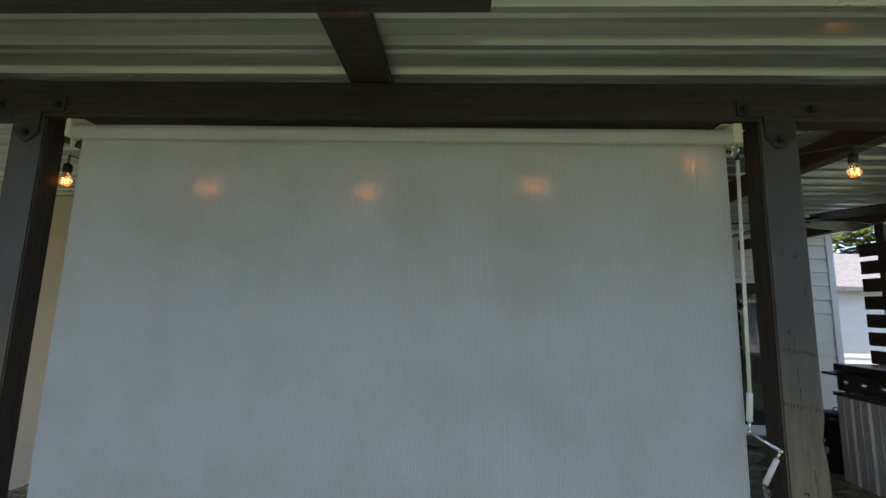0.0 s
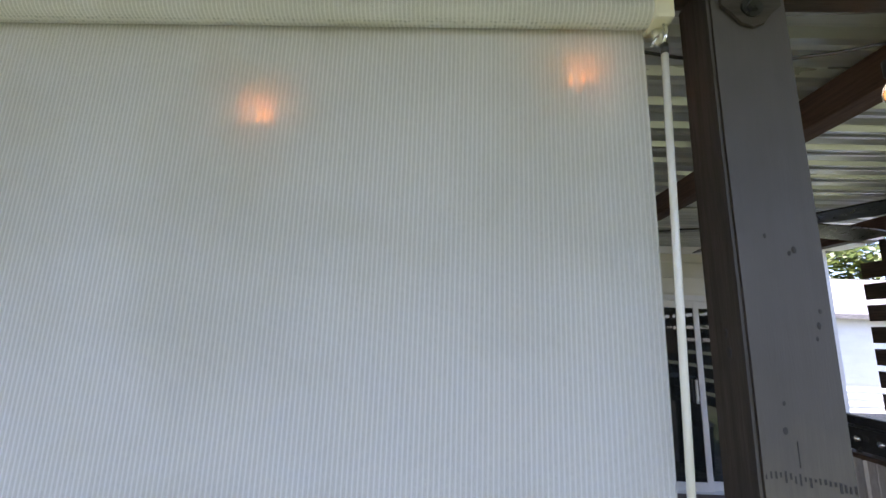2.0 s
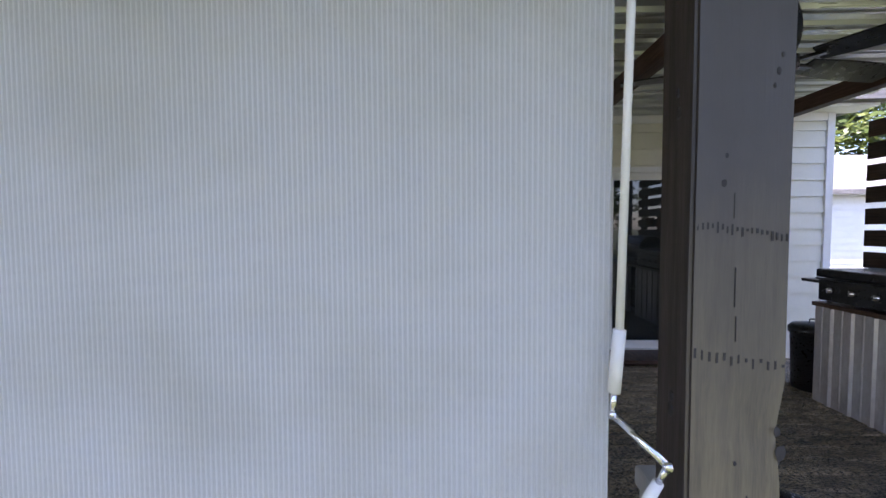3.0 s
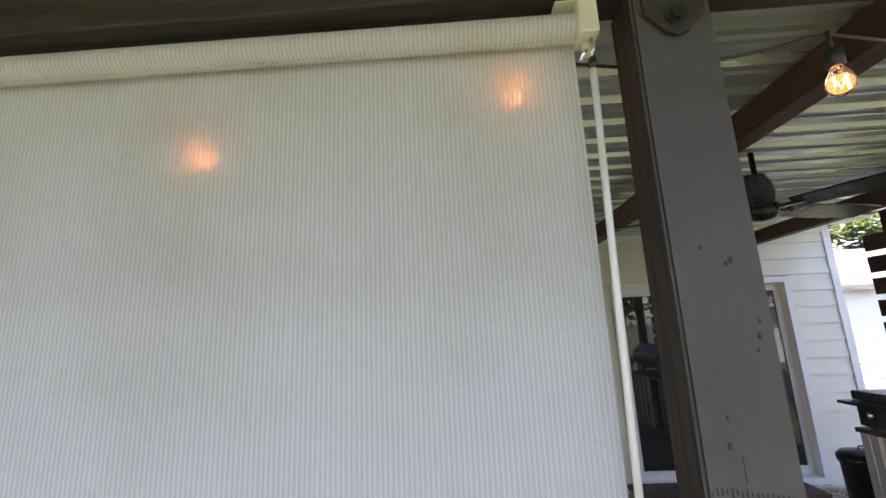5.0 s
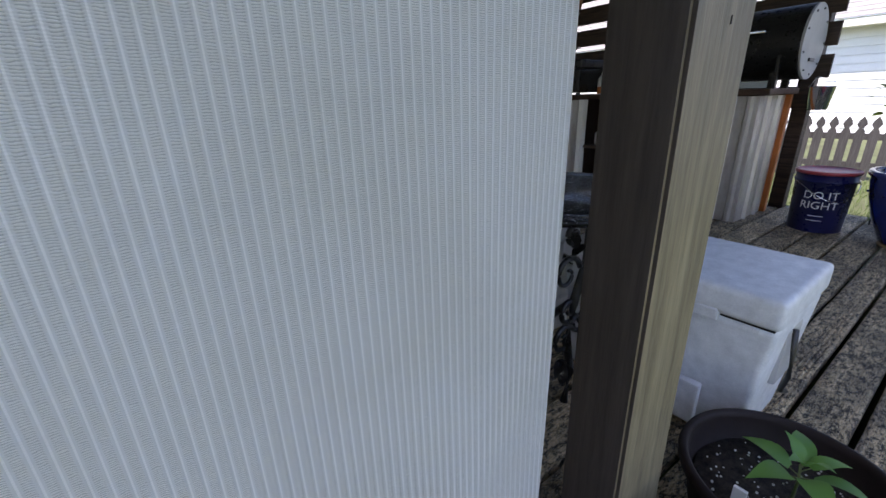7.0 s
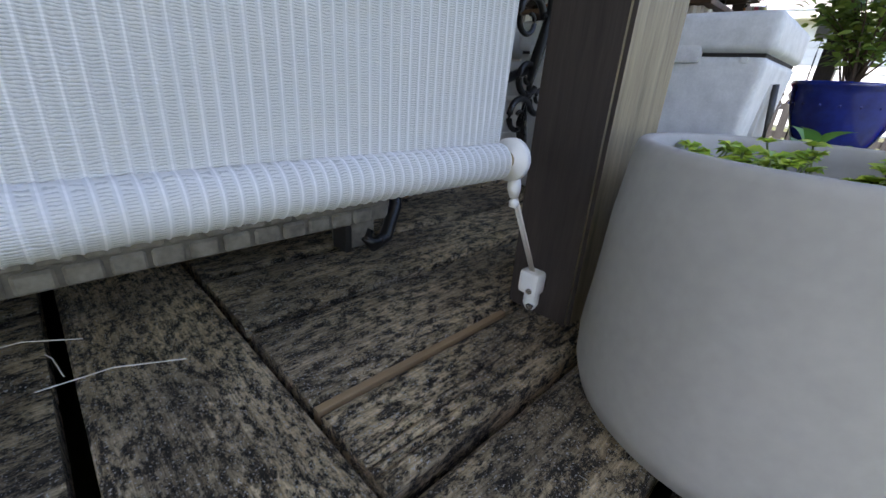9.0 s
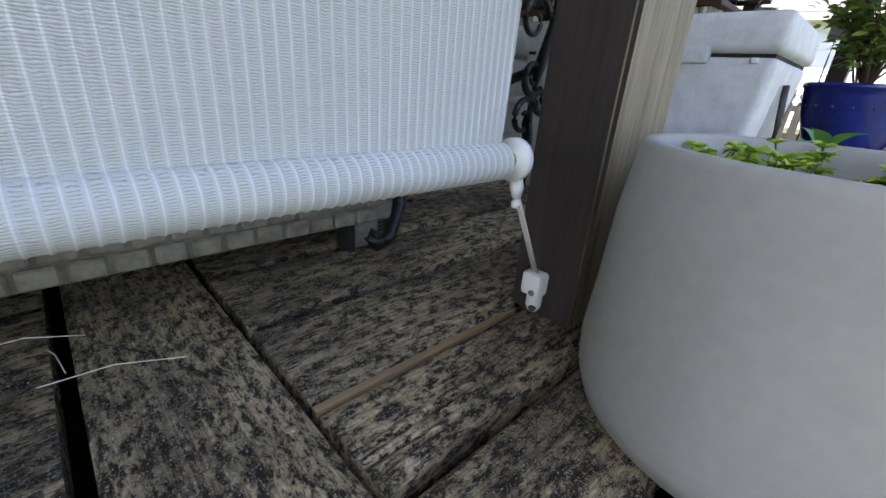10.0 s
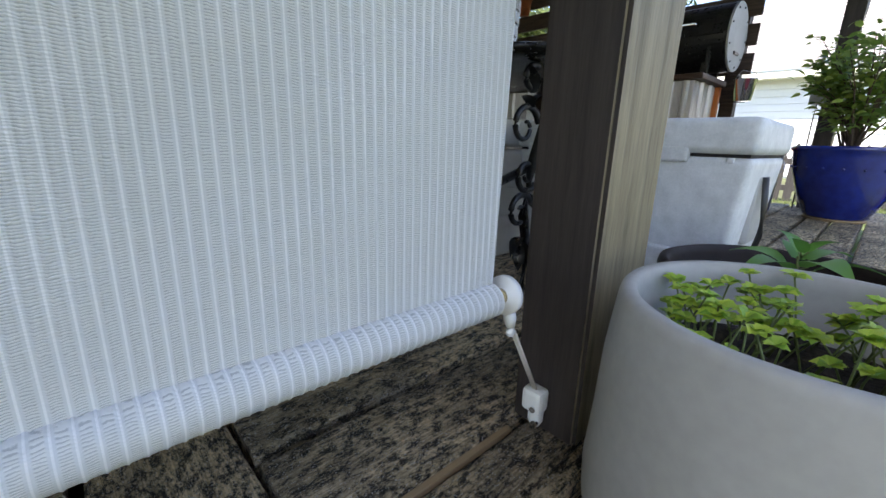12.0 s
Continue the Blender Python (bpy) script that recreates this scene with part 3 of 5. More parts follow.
roll = new("rolled_cloth", ribbed_tube(0.027, 0.0, W, ROLL_Z, -0.020))
roll.parent = shade
bar = new("hem_bar", ribbed_tube(0.017, 0.020, W - 0.020, BAR_Z, 0.0))
bar.parent = shade
for x, s in ((W, 1), (0.0, -1)):
    capm = part("end_cap", rod([(0, 0, 0), (s * 0.006, 0, 0), (s * 0.007, 0, 0), (s * 0.016, 0, 0), (s * 0.018, 0, 0)], [0.008, 0.008, 0.021, 0.021, 0.017], 24), M_WHITE, shade, "white plastic end cap", True, (x - s * 0.010, 0, BAR_Z))
    part("pin", rod([(-s * 0.012, 0, 0), (s * 0.010, 0, 0)], 0.0085, 14), M_BRASS, capm, "brass pin", True)
    tx = -SX0 if s > 0 else (-2.80 - SX0)
    part("swivel", rod([(x + s * 0.012, 0, BAR_Z - 0.018), (x + s * 0.014, 0, BAR_Z - 0.03), (x + s * 0.016, 0, BAR_Z - 0.04)], [0.006, 0.0075, 0.005], 12), M_WHITE, shade, "", True)
    for o in (-0.002, 0.002):
        part("cord", rod([(x + s * 0.016, o, BAR_Z - 0.038), (tx - s * 0.012, o - 0.002, 0.062)], 0.0018, 8), M_CORD, shade, "pale tie-down cord", True)
    part("bead", rod([(x + s * 0.016, 0, BAR_Z - 0.052), (x + s * 0.0175, 0, BAR_Z - 0.046), (x + s * 0.017, 0, BAR_Z - 0.036)], [0.004, 0.0058, 0.004], 12), M_WHITE, shade, "", True)
    cup = box(tx - s * 0.022 if s > 0 else tx, tx if s > 0 else tx - s * 0.022, -0.016, 0.012, 0.035, 0.066, 0.006)
    anchor = part("anchor_cup", cup, M_WHITE, shade, "white plastic tie-down anchor screwed to the post")
    part("tab", rod([(tx - s * 0.006, -0.002, 0.045), (tx - s * 0.006, -0.002, 0.018), (tx - s * 0.006, -0.002, 0.010)], [0.010, 0.010, 0.006], 14), M_WHITE, anchor)
    part("screw", rod([(tx - s * 0.012, -0.006, 0.018), (tx - s * 0.017, -0.007, 0.018)], 0.0045, 12), M_CHROME, anchor)
    part("screw", rod([(tx - s * 0.020, -0.006, 0.042), (tx - s * 0.024, -0.007, 0.042)], 0.004, 12), M_CHROME, anchor)
    br = part("bracket", box(x + s * 0.002 - 0.004, x + s * 0.03 + 0.004, -0.050, 0.010, ROLL_Z - 0.03, ROLL_Z + 0.047, 0.006), M_CREAM, shade, "cream metal end bracket")
    part("hub", rod([(x - s * 0.006, -0.02, ROLL_Z), (x + s * 0.01, -0.02, ROLL_Z)], 0.02, 20), M_CREAM, br, "", True)
    part("flange", box(min(x - s * 0.04, x + s * 0.03), max(x - s * 0.04, x + s * 0.03), -0.04, 0.03, ROLL_Z + 0.043, ROLL_Z + 0.047, 0.001), M_CREAM, br)
    part("gear_nose", rod([(x + s * 0.018, -0.012, ROLL_Z - 0.03), (x + s * 0.018, -0.016, ROLL_Z - 0.06)], [0.010, 0.007], 12), M_CREAM, br, "", True)
part("loop", rod([(W + 0.016, -0.02, ROLL_Z - 0.045), (W + 0.004, -0.03, ROLL_Z - 0.06), (W - 0.002, -0.026, ROLL_Z - 0.075)], 0.003, 8), M_CHROME, shade)

crank = thing("crank_rod", (0, 0, 0), "white hand crank rod with chrome elbow hanging beside the shade", "crank")
CT, C0, C1, CA, CB, CE = (-0.070, -0.045, 2.165), (-0.087, -0.041, 1.292), (-0.0925, -0.037, 1.195), (-0.094, -0.036, 1.160), (-0.046, -0.107, 1.120), (-0.083, -0.077, 1.006)
part("rod", rod([CT, C0], 0.0062, 14), M_WHITE, crank, "", True)
part("hook", rod([(-0.068, -0.043, 2.215), (-0.066, -0.05, 2.19), CT], 0.004, 10), M_CHROME, crank, "chrome hook", True)
part("collar", rod([(-0.0705, -0.045, 2.145), CT], 0.0072, 14), M_BLKP, crank, "black collar", True)
part("upper_grip", rod([C0, C1], 0.0098, 16), M_WHITE, crank, "white plastic grip", True)
part("joint", rod([C1, CA], 0.0050, 12), M_CHROME, crank, "", True)
part("arm", rod([CA, CB], 0.0056, 12), M_CHROME, crank, "chrome crank arm", True)
for c in (CA, CB):
    part("rivet", rod([Vector(c) - Vector((0.003, 0.006, 0)), Vector(c) + Vector((0.003, 0.006, 0))], 0.0065, 12), M_CHROME, crank, "", True)
mid = Vector(CB).lerp(Vector(CE), 0.24)
part("stub", rod([CB, mid], 0.0045, 12), M_CHROME, crank, "", True)
part("lower_grip", rod([mid, CE], [0.0078, 0.0085], 18), M_WHITE, crank, "white plastic grip", True)

# ---- string lights behind the shade ----
wire = thing("string_light_cable", (0, 0, 0), "black sagging string light cable under the beam", "cable")
BULBS = [(-2.80, 0.045, 2.051), (-2.15, 0.04, 2.022), (-1.497, 0.034, 2.005), (-0.832, 0.028, 2.046), (-0.208, 0.032, 2.139), (0.44, 0.045, 2.135)]
pts = []
for a, b in zip(BULBS, BULBS[1:]):
    for k in range(6):
        f = k / 6
        pts.append((a[0] + (b[0] - a[0]) * f, 0.05, a[2] + (b[2] - a[2]) * f + 0.115 - 0.05 * math.sin(math.pi * f)))
pts.append((0.44, 0.05, 2.25))
pts.append((1.3, 0.3, 2.30))
part("cable", rod(pts, 0.0035, 8), M_BLKP, wire, "", True)
for x, y, z in BULBS:
    t = thing("string_bulb", (x, y, z), "glowing amber filament bulb in a black socket", "light bulb", "string lights")
    part("cap", rod([(0, 0, 0.034), (0, 0, 0.040), (0, 0, 0.072), (0, 0, 0.078)], [0.012, 0.0165, 0.0165, 0.008], 16), M_BLKP, t, "black rubber socket", True)
    part("drop_wire", rod([(0, 0, 0.078), (0, 0, 0.118)], 0.0035, 8), M_BLKP, t, "", True)
    g = part("globe", lathe([(0.0005, -0.026), (0.012, -0.024), (0.021, -0.015), (0.0245, -0.002), (0.021, 0.014), (0.014, 0.026), (0.0125, 0.036)], 24), M_BULB, t, "clear amber glass", True)
    g.visible_shadow = False
    bm = rod([(-0.008, 0, 0.012), (-0.010, 0, -0.008), (-0.004, 0.003, 0.006), (0.0, 0, -0.009), (0.004, -0.003, 0.006), (0.010, 0, -0.008), (0.008, 0, 0.012)], 0.0016, 6)
    part("filament", bm, M_FIL, t, "glowing orange filament")
    ld = bpy.data.lights.new("bulb_lamp", "POINT")
    ld.energy, ld.color, ld.shadow_soft_size = 0.0044, (1.0, 0.33, 0.08), 0.018
    lo = new("bulb_lamp", ld)
    lo.location = (x, y, z)

# ---- pots and plants by the post ----
pot = thing("concrete_planter", (0.008, -0.251, 0), "pale grey rounded concrete planter on the deck", "planter")
part("shell", lathe([(r, z * 0.945) for r, z in [(0.005, 0.012), (0.132, 0.0), (0.150, 0.008), (0.156, 0.028), (0.158, 0.06), (0.1545, 0.12), (0.152, 0.19), (0.146, 0.249), (0.1445, 0.255), (0.142, 0.258), (0.133, 0.258), (0.1305, 0.255), (0.128, 0.24), (0.130, 0.178), (0.002, 0.172)]], 96, 0.008), M_CONC, pot, "", True)
part("soil", lathe([(0.130, 0.164), (0.127, 0.174), (0.09, 0.181), (0.05, 0.177), (0.001, 0.181)], 40, 0.10), M_SOIL, pot, "dark potting soil", True)
herb = thing("cilantro_plant", (0.010, -0.251, 0.176), "bright green cilantro seedlings growing in the concrete planter", "plant")
stems, hb = bmesh.new(), bmesh.new()
rng = random.Random(4)
for k in range(110):
    r, a = 0.105 * math.sqrt(rng.random()), rng.uniform(0, 6.28)
    base = Vector((r * math.cos(a), r * math.sin(a), 0.0))
    h = rng.uniform(0.018, 0.068)
    if base.x < -0.03 and rng.random() < 0.6:
        continue
    tip = base + Vector((rng.uniform(-.03, .03), rng.uniform(-.03, .03), h))
    if tip.xy.length > 0.115:
        tip.xy *= 0.115 / tip.xy.length
    rod([base, base.lerp(tip, 0.5) + Vector((0, 0, 0.006)), tip], 0.0009, 5, stems)
    for q in range(rng.choice((3, 3, 5))):
        b0 = a + q * 2.1 + rng.uniform(-.4, .4)
        way = Vector((math.cos(b0), math.sin(b0), rng.uniform(-.05, .5)))
        ln = rng.uniform(0.009, 0.016)
        for dd in (-0.5, 0.0, 0.5):
            w2 = Vector((math.cos(b0 + dd), math.sin(b0 + dd), way.z))
            leaf(hb, tip, w2, ln * (1 if dd == 0 else 0.85), ln * 0.72, rng.uniform(0, .35), 0.25, 4, rng.uniform(-.4, .4), 0.18)
part("stem", stems, M_STEM, herb, "", True)
part("foliage", hb, M_HERB, herb, "lobed bright green leaves", True)

bpot = thing("black_planter", (0.335, -0.195, 0), "round brown-black plastic planter on the deck", "planter")
part("shell", lathe([(0.005, 0.004), (0.115, 0.0), (0.122, 0.008), (0.150, 0.165), (0.153, 0.170), (0.164, 0.176), (0.1675, 0.186), (0.165, 0.196), (0.157, 0.199), (0.151, 0.195), (0.149, 0.185), (0.138, 0.13), (0.002, 0.128)], 72), M_BRPOT, bpot, "", True)
part("soil", lathe([(0.138, 0.122), (0.136, 0.140), (0.08, 0.147), (0.03, 0.143), (0.001, 0.145)], 40, 0.10), M_SOIL, bpot, "dark potting soil with perlite", True)
bm = bmesh.new()
for k in range(130):
    r, a = 0.13 * math.sqrt(rng.random()), rng.uniform(0, 6.28)
    bmesh.ops.create_icosphere(bm, subdivisions=1, radius=rng.uniform(0.0012, 0.0028), matrix=Matrix.Translation((r * math.cos(a), r * math.sin(a), 0.146)))
tagged(part("perlite", bm, M_PERL, bpot), kind="stuff")
part("plant_tag", box(-0.10, -0.094, 0.03, 0.05, 0.14, 0.20, 0.001), M_WHITE, bpot, "pale plastic plant tag")
pep = thing("pepper_seedling", (0.345, -0.205, 0.145), "young green pepper seedling in the black planter", "plant")
stems, hb = bmesh.new(), bmesh.new()
rod([(0, 0, 0), (0.004, 0, 0.04), (0.0, 0.004, 0.075)], [0.003, 0.0026, 0.0018], 8, stems)
for k, (a, z, ln) in enumerate(((0.3, .06, .075), (1.5, .052, .07), (2.6, .048, .078), (3.7, .056, .082), (4.8, .05, .075), (5.6, .064, .06), (0.9, .072, .045), (2.9, .074, .045), (4.4, .076, .04))):
    way = Vector((math.cos(a), math.sin(a), 0.45 if k < 6 else 1.2)).normalized()
    p0 = Vector((0, 0, z))
    p1 = p0 + way * ln * 0.25
    rod([p0, p1], 0.001, 5, stems)
    leaf(hb, p1, way, ln, ln * 0.5, 0.45, 0.2, 7, rng.uniform(-.3, .3))
part("stem", stems, M_STEM, pep, "", True)
part("foliage", hb, M_PEPPER, pep, "pointed glossy green leaves", True)

# ---- cooler ----
cool = thing("cooler", (0, 0, 0), "white speckled rotomoulded cooler standing on the deck", "cooler")


def tapered(x0, x1, y0, y1, z0, z1, inset, bev):
    bm = box(x0, x1, y0, y1, z0, z1)
    for v in bm.verts:
        if v.co.z < (z0 + z1) / 2:
            v.co.x += inset if v.co.x < (x0 + x1) / 2 else -inset
            v.co.y += inset if v.co.y < (y0 + y1) / 2 else -inset
    bmesh.ops.bevel(bm, geom=list(bm.edges), offset=bev, segments=3, affect="EDGES", profile=0.6)
    return bm


CX0, CX1, CY0, CY1 = 0.512, 0.855, -0.098, 0.44
body = part("body", tapered(CX0 + 0.006, CX1 - 0.006, CY0 + 0.006, CY1 - 0.006, 0.012, 0.352, 0.03, 0.016), M_COOL, cool, "", True)
lid = part("lid", box(CX0, CX1, CY0, CY1, 0.356, 0.424, 0.016, 3), M_COOL, cool, "white speckled lid", True)
part("lip", box(CX0 - 0.001, CX0 + 0.03, 0.015, 0.40, 0.338, 0.37, 0.006), M_COOL, lid)
part("hinge_knob", box(CX0 + 0.004, CX0 + 0.016, CY0 + 0.035, CY0 + 0.047, 0.340, 0.350, 0.002), M_COOL, body)
part("seam", box(CX0 + 0.012, CX1 - 0.012, CY0 + 0.012, CY1 - 0.012, 0.350, 0.358), M_INK, cool, "dark lid gap")
# raised grey block instead of a hollow, its colour stands for the shade
part("handle_recess", box(0.63, 0.735, CY0 + 0.008, CY0 + 0.03, 0.17, 0.315, 0.008), M_GREY, body, "grey block for the recess, shade in its colour")
part("handle_rope", rod([(0.66, CY0 + 0.004, 0.312), (0.658, CY0 - 0.004, 0.25), (0.662, CY0 - 0.006, 0.19), (0.667, CY0 + 0.002, 0.145), (0.69, CY0 - 0.004, 0.135)], 0.006, 10), M_BLKP, cool, "black rope handle", True)
part("side_ledge", box(CX0 - 0.002, CX0 + 0.02, 0.02, 0.10, 0.05, 0.16, 0.006), M_COOL, body)
for x in (CX0 + 0.06, CX1 - 0.06):
    for y in (CY0 + 0.08, CY1 - 0.08):
        part("foot", rod([(x, y, 0), (x, y, 0.016)], 0.022, 16), M_BLKP, cool, "black rubber foot")

# ---- blue glazed pot with shrub ----
bp = thing("blue_pot", (2.80, -0.10, 0), "cobalt blue glazed ceramic pot on the deck", "pot")
part("bowl", lathe([(r * 0.95, z * 1.07) for r, z in [(0.005, 0.012), (0.135, 0.010), (0.15, 0.022), (0.20, 0.12), (0.243, 0.24), (0.258, 0.32), (0.262, 0.345), (0.272, 0.352), (0.276, 0.364), (0.270, 0.375), (0.25, 0.376), (0.242, 0.366), (0.238, 0.33), (0.002, 0.322)]], 72, 0.012), M_BLUE, bp, "", True)
part("foot", lathe([(0.001, 0.0), (0.138, 0.0), (0.140, 0.011), (0.001, 0.0115)], 48), M_EDGE, bp, "bare clay foot", True)
part("soil", lathe([(0.225, 0.338), (0.222, 0.355), (0.1, 0.367), (0.001, 0.362)], 32, 0.06), M_SOIL, bp, "", True)
for k in range(18):
    a = 2 * math.pi * k / 18
    bm = bmesh.new()
    bmesh.ops.create_icosphere(bm, subdivisions=1, radius=0.008, matrix=Matrix.Translation((0.236 * math.cos(a), 0.236 * math.sin(a), 0.285)))
    part("stud", bm, M_BLUE, bp, "", True)


def shrub(name, at, height, spread, nstem, nleaf, size, mat, label, seed, category="plant"):
    r = random.Random(seed)
    t = thing(name, at, label, category)
    stems, lv = bmesh.new(), bmesh.new()
    for k in range(nstem):
        a = r.uniform(0, 6.28)
        top = Vector((math.cos(a) * spread * r.uniform(.2, 1), math.sin(a) * spread * r.uniform(.2, 1), height * r.uniform(.55, 1)))
        b0 = Vector((r.uniform(-.04, .04), r.uniform(-.04, .04), 0))
        mid = b0.lerp(top, .5) + Vector((0, 0, height * .12))
        rod([b0, mid, top], [0.006, 0.004, 0.0015], 6, stems)
        for q in range(nleaf):
            f = r.uniform(.22, 1)
            p = b0.lerp(mid, f * 2) if f < .5 else mid.lerp(top, f * 2 - 1)
            b = r.uniform(0, 6.28)
            way = Vector((math.cos(b), math.sin(b), r.uniform(-.3, .9)))
            p = p + way * r.uniform(0, spread * .22)
            leaf(lv, p, way, size * r.uniform(.6, 1.2), size * r.uniform(.4, .6), r.uniform(0, .5), .2, 3, r.uniform(-1, 1))
    part("stem", stems, M_BARK, t, "", True)
    part("foliage", lv, mat, t, "", True)
    return t


shrub("leafy_shrub", (2.80, -0.10, 0.358), 0.66, 0.38, 30, 40, 0.055, M_SHRUB, "bushy light green shrub growing in the blue pot", 7)

# ---- navy bucket with lettering ----
bk = thing("bucket", (2.88, 0.34, 0), "navy blue plastic bucket with red lid and white lettering", "bucket")
part("body", lathe([(0.001, 0.0), (0.128, 0.0), (0.130, 0.006), (0.143, 0.30), (0.152, 0.302), (0.152, 0.312), (0.144, 0.314), (0.1465, 0.345), (0.001, 0.346)], 48), M_NAVY, bk, "", True)
part("lid", lathe([(0.001, 0.347), (0.146, 0.346), (0.153, 0.349), (0.153, 0.362), (0.146, 0.366), (0.14, 0.360), (0.001, 0.360)], 48), M_REDLID, bk, "red lid", True)
part("bail", rod([(math.cos(a) * 0.156, math.sin(a) * 0.156, 0.30 - 0.10 * math.sin((a - 2.2) / 3.14 * math.pi) ** 2) for a in (2.2 + 3.14 * k / 20 for k in range(21))], 0.0022, 6), M_CHROME, bk, "steel wire bail", True)


def lettering(text, size, turn, z, parent, r):
    cu = bpy.data.curves.new("lettering", "FONT")
    cu.body, cu.size, cu.align_x, cu.extrude = text, size, "CENTER", 0.0005
    tmp = new("lettering", cu)
    dg = bpy.context.evaluated_depsgraph_get()
    me = bpy.data.meshes.new_from_object(tmp.evaluated_get(dg))
    bpy.data.objects.remove(tmp)
    for v in me.vertices:
        a = turn + v.co.x / r
        v.co = Vector((math.cos(a) * (r + 0.001 + v.co.z), math.sin(a) * (r + 0.001 + v.co.z), z + v.co.y))
    me.materials.clear()
    me.materials.append(M_PAINT)
    ob = new("lettering", me)
    ob.parent = parent
    return ob


FACE = math.radians(190)
lettering("DO IT", 0.062, FACE, 0.208, bk, 0.1420)
lettering("RIGHT", 0.062, FACE, 0.148, bk, 0.1395)
bm = bmesh.new()
for a0, z0, z1 in ((-0.26, 0.075, 0.078), (-0.26, 0.103, 0.106)):
    for k in range(10):
        a = FACE + a0 + 0.052 * k
        box(math.cos(a) * 0.1345 - 0.002, math.cos(a) * 0.1345 + 0.002, math.sin(a) * 0.1345 - 0.004, math.sin(a) * 0.1345 + 0.004, z0, z1, bm=bm)
part("emblem_outline", bm, M_PAINT, bk, "plain white outline of an emblem")

# ---- bar counter with tin cladding ----
BX, BY0, BY1, BH = 2.66, 0.700, 2.80, 0.795


def tin_panel(width):
    """Ribbed sheet standing along local x, ribs upright."""
    bm = bmesh.new()
    prof, x = [], 0.0
    while x < width - 1e-4:
        for dx, d in ((0, 0), (0.052, 0), (0.058, 0.004), (0.068, 0.004), (0.074, 0), (0.126, 0), (0.138, 0.018), (0.156, 0.018), (0.168, 0)):
            if x + dx <= width:
                prof.append((x + dx, -d))
        x += 0.17
    prof.append((width, 0))
    prev = None
    for px, py in prof + [(a, b + 0.002) for a, b in reversed(prof)]:
        cur = (bm.verts.new((px, py, 0)), bm.verts.new((px, py, BH - 0.005)))
        if prev:
            bm.faces.new((prev[0], cur[0], cur[1], prev[1]))
        prev = cur
    bmesh.ops.recalc_face_normals(bm, faces=bm.faces)
    return bm


counter = thing("bar_counter", (0, 0, 0), "outdoor bar counter clad in galvanised ribbed tin", "counter")
for ya, yb in ((BY0, 1.575), (1.98, BY1)):
    p = part("tin_panel", tin_panel(yb - ya), M_TIN, counter, "galvanised ribbed tin sheet")
    p.matrix_basis = pose(BX, yb, 0.0, 0, 0, -90)
p = part("tin_panel", tin_panel(0.47), M_TIN, counter, "galvanised ribbed tin sheet")
p.matrix_basis = pose(BX, BY0, 0.0)
part("core", box(BX + 0.02, BX + 0.47, BY0 + 0.02, 1.575, 0.0, BH - 0.01), M_SLAT, counter)
part("core", box(BX + 0.02, BX + 0.47, 1.98, BY1, 0.0, BH - 0.01), M_SLAT, counter)
for z in (0.08, 0.40):
    part("shelf", box(BX + 0.03, BX + 0.45, 1.575, 1.98, z, z + 0.025, 0.002), M_SLAT, counter, "dark wooden shelf")
part("back_panel", box(BX + 0.45, BX + 0.47, 1.575, 1.98, 0.0, BH - 0.01), M_SLAT, counter)
for y in (1.575, 1.935):
    part("upright", box(BX - 0.012, BX + 0.05, y, y + 0.045, 0.0, BH - 0.002, 0.003), M_TRIM, counter, "white painted upright")
part("corner_post", box(BX + 0.445, BX + 0.485, BY0 - 0.03, BY0 + 0.01, 0, BH - 0.003, 0.003), M_ORANGE, counter, "rusty orange edge strip")
bm = box(BX - 0.03, BX + 0.50, BY0 - 0.05, BY1, 0, 0.035, 0.006)
for k in range(1, 18):
    bmesh.ops.bisect_plane(bm, geom=bm.verts[:] + bm.edges[:] + bm.faces[:], plane_co=(0, BY0 + k * 0.115, 0), plane_no=(0, 1, 0))
for v in bm.verts:
    if v.co.x < BX:
        v.co.x += 0.012 * noise.noise(Vector((0, v.co.y * 6, v.co.z * 20)))
part("bar_top", bm, M_TOP, counter, "rough dark live-edge plank", at=(0, 0, BH))
TOPZ = BH + 0.035
for y, z, c in ((1.69, 0.105, M_WHITE), (1.84, 0.105, M_RUST), (1.72, 0.425, M_DRY), (1.86, 0.425, M_WHITE)):
    j = thing("jar", (BX + 0.16, y, z), "small jar on the bar shelf", "jar", "shelf jars")
    part("body", lathe([(0.001, 0), (0.045, 0), (0.048, 0.01), (0.048, 0.09), (0.034, 0.105), (0.001, 0.106)], 20), c, j, "", True)
    part("lid", lathe([(0.001, 0.107), (0.036, 0.107), (0.036, 0.125), (0.001, 0.126)], 20), M_BRASS, j, "brass lid", True)
for k, y in enumerate((1.84, 1.92)):
    j = thing("bottle", (BX + 0.20, y, TOPZ), "pale plastic squeeze bottle with amber liquid", "bottle", "bottles on the bar")
    part("body", lathe([(0.001, 0), (0.036, 0), (0.036, 0.12), (0.015, 0.15), (0.006, 0.19), (0.001, 0.19)], 20), M_WHITE if k else M_CREAM, j, "", True)
    part("liquid_band", lathe([(0.0365, 0.005), (0.0365, 0.06)], 20), M_ORANGE, j, "amber liquid")
pl = thing("sign_plate", (BX + 0.34, 1.84, TOPZ), "pale embossed metal plate leaning on the bar", "plate")
part("sheet", box(0, 0.006, -0.15, 0.15, 0.06, 0.21, 0.002), M_PLATE, pl)
part("stand", box(0.006, 0.03, -0.12, 0.12, 0.0, 0.08, 0.003), M_BLKP, pl)
bm = bmesh.new()
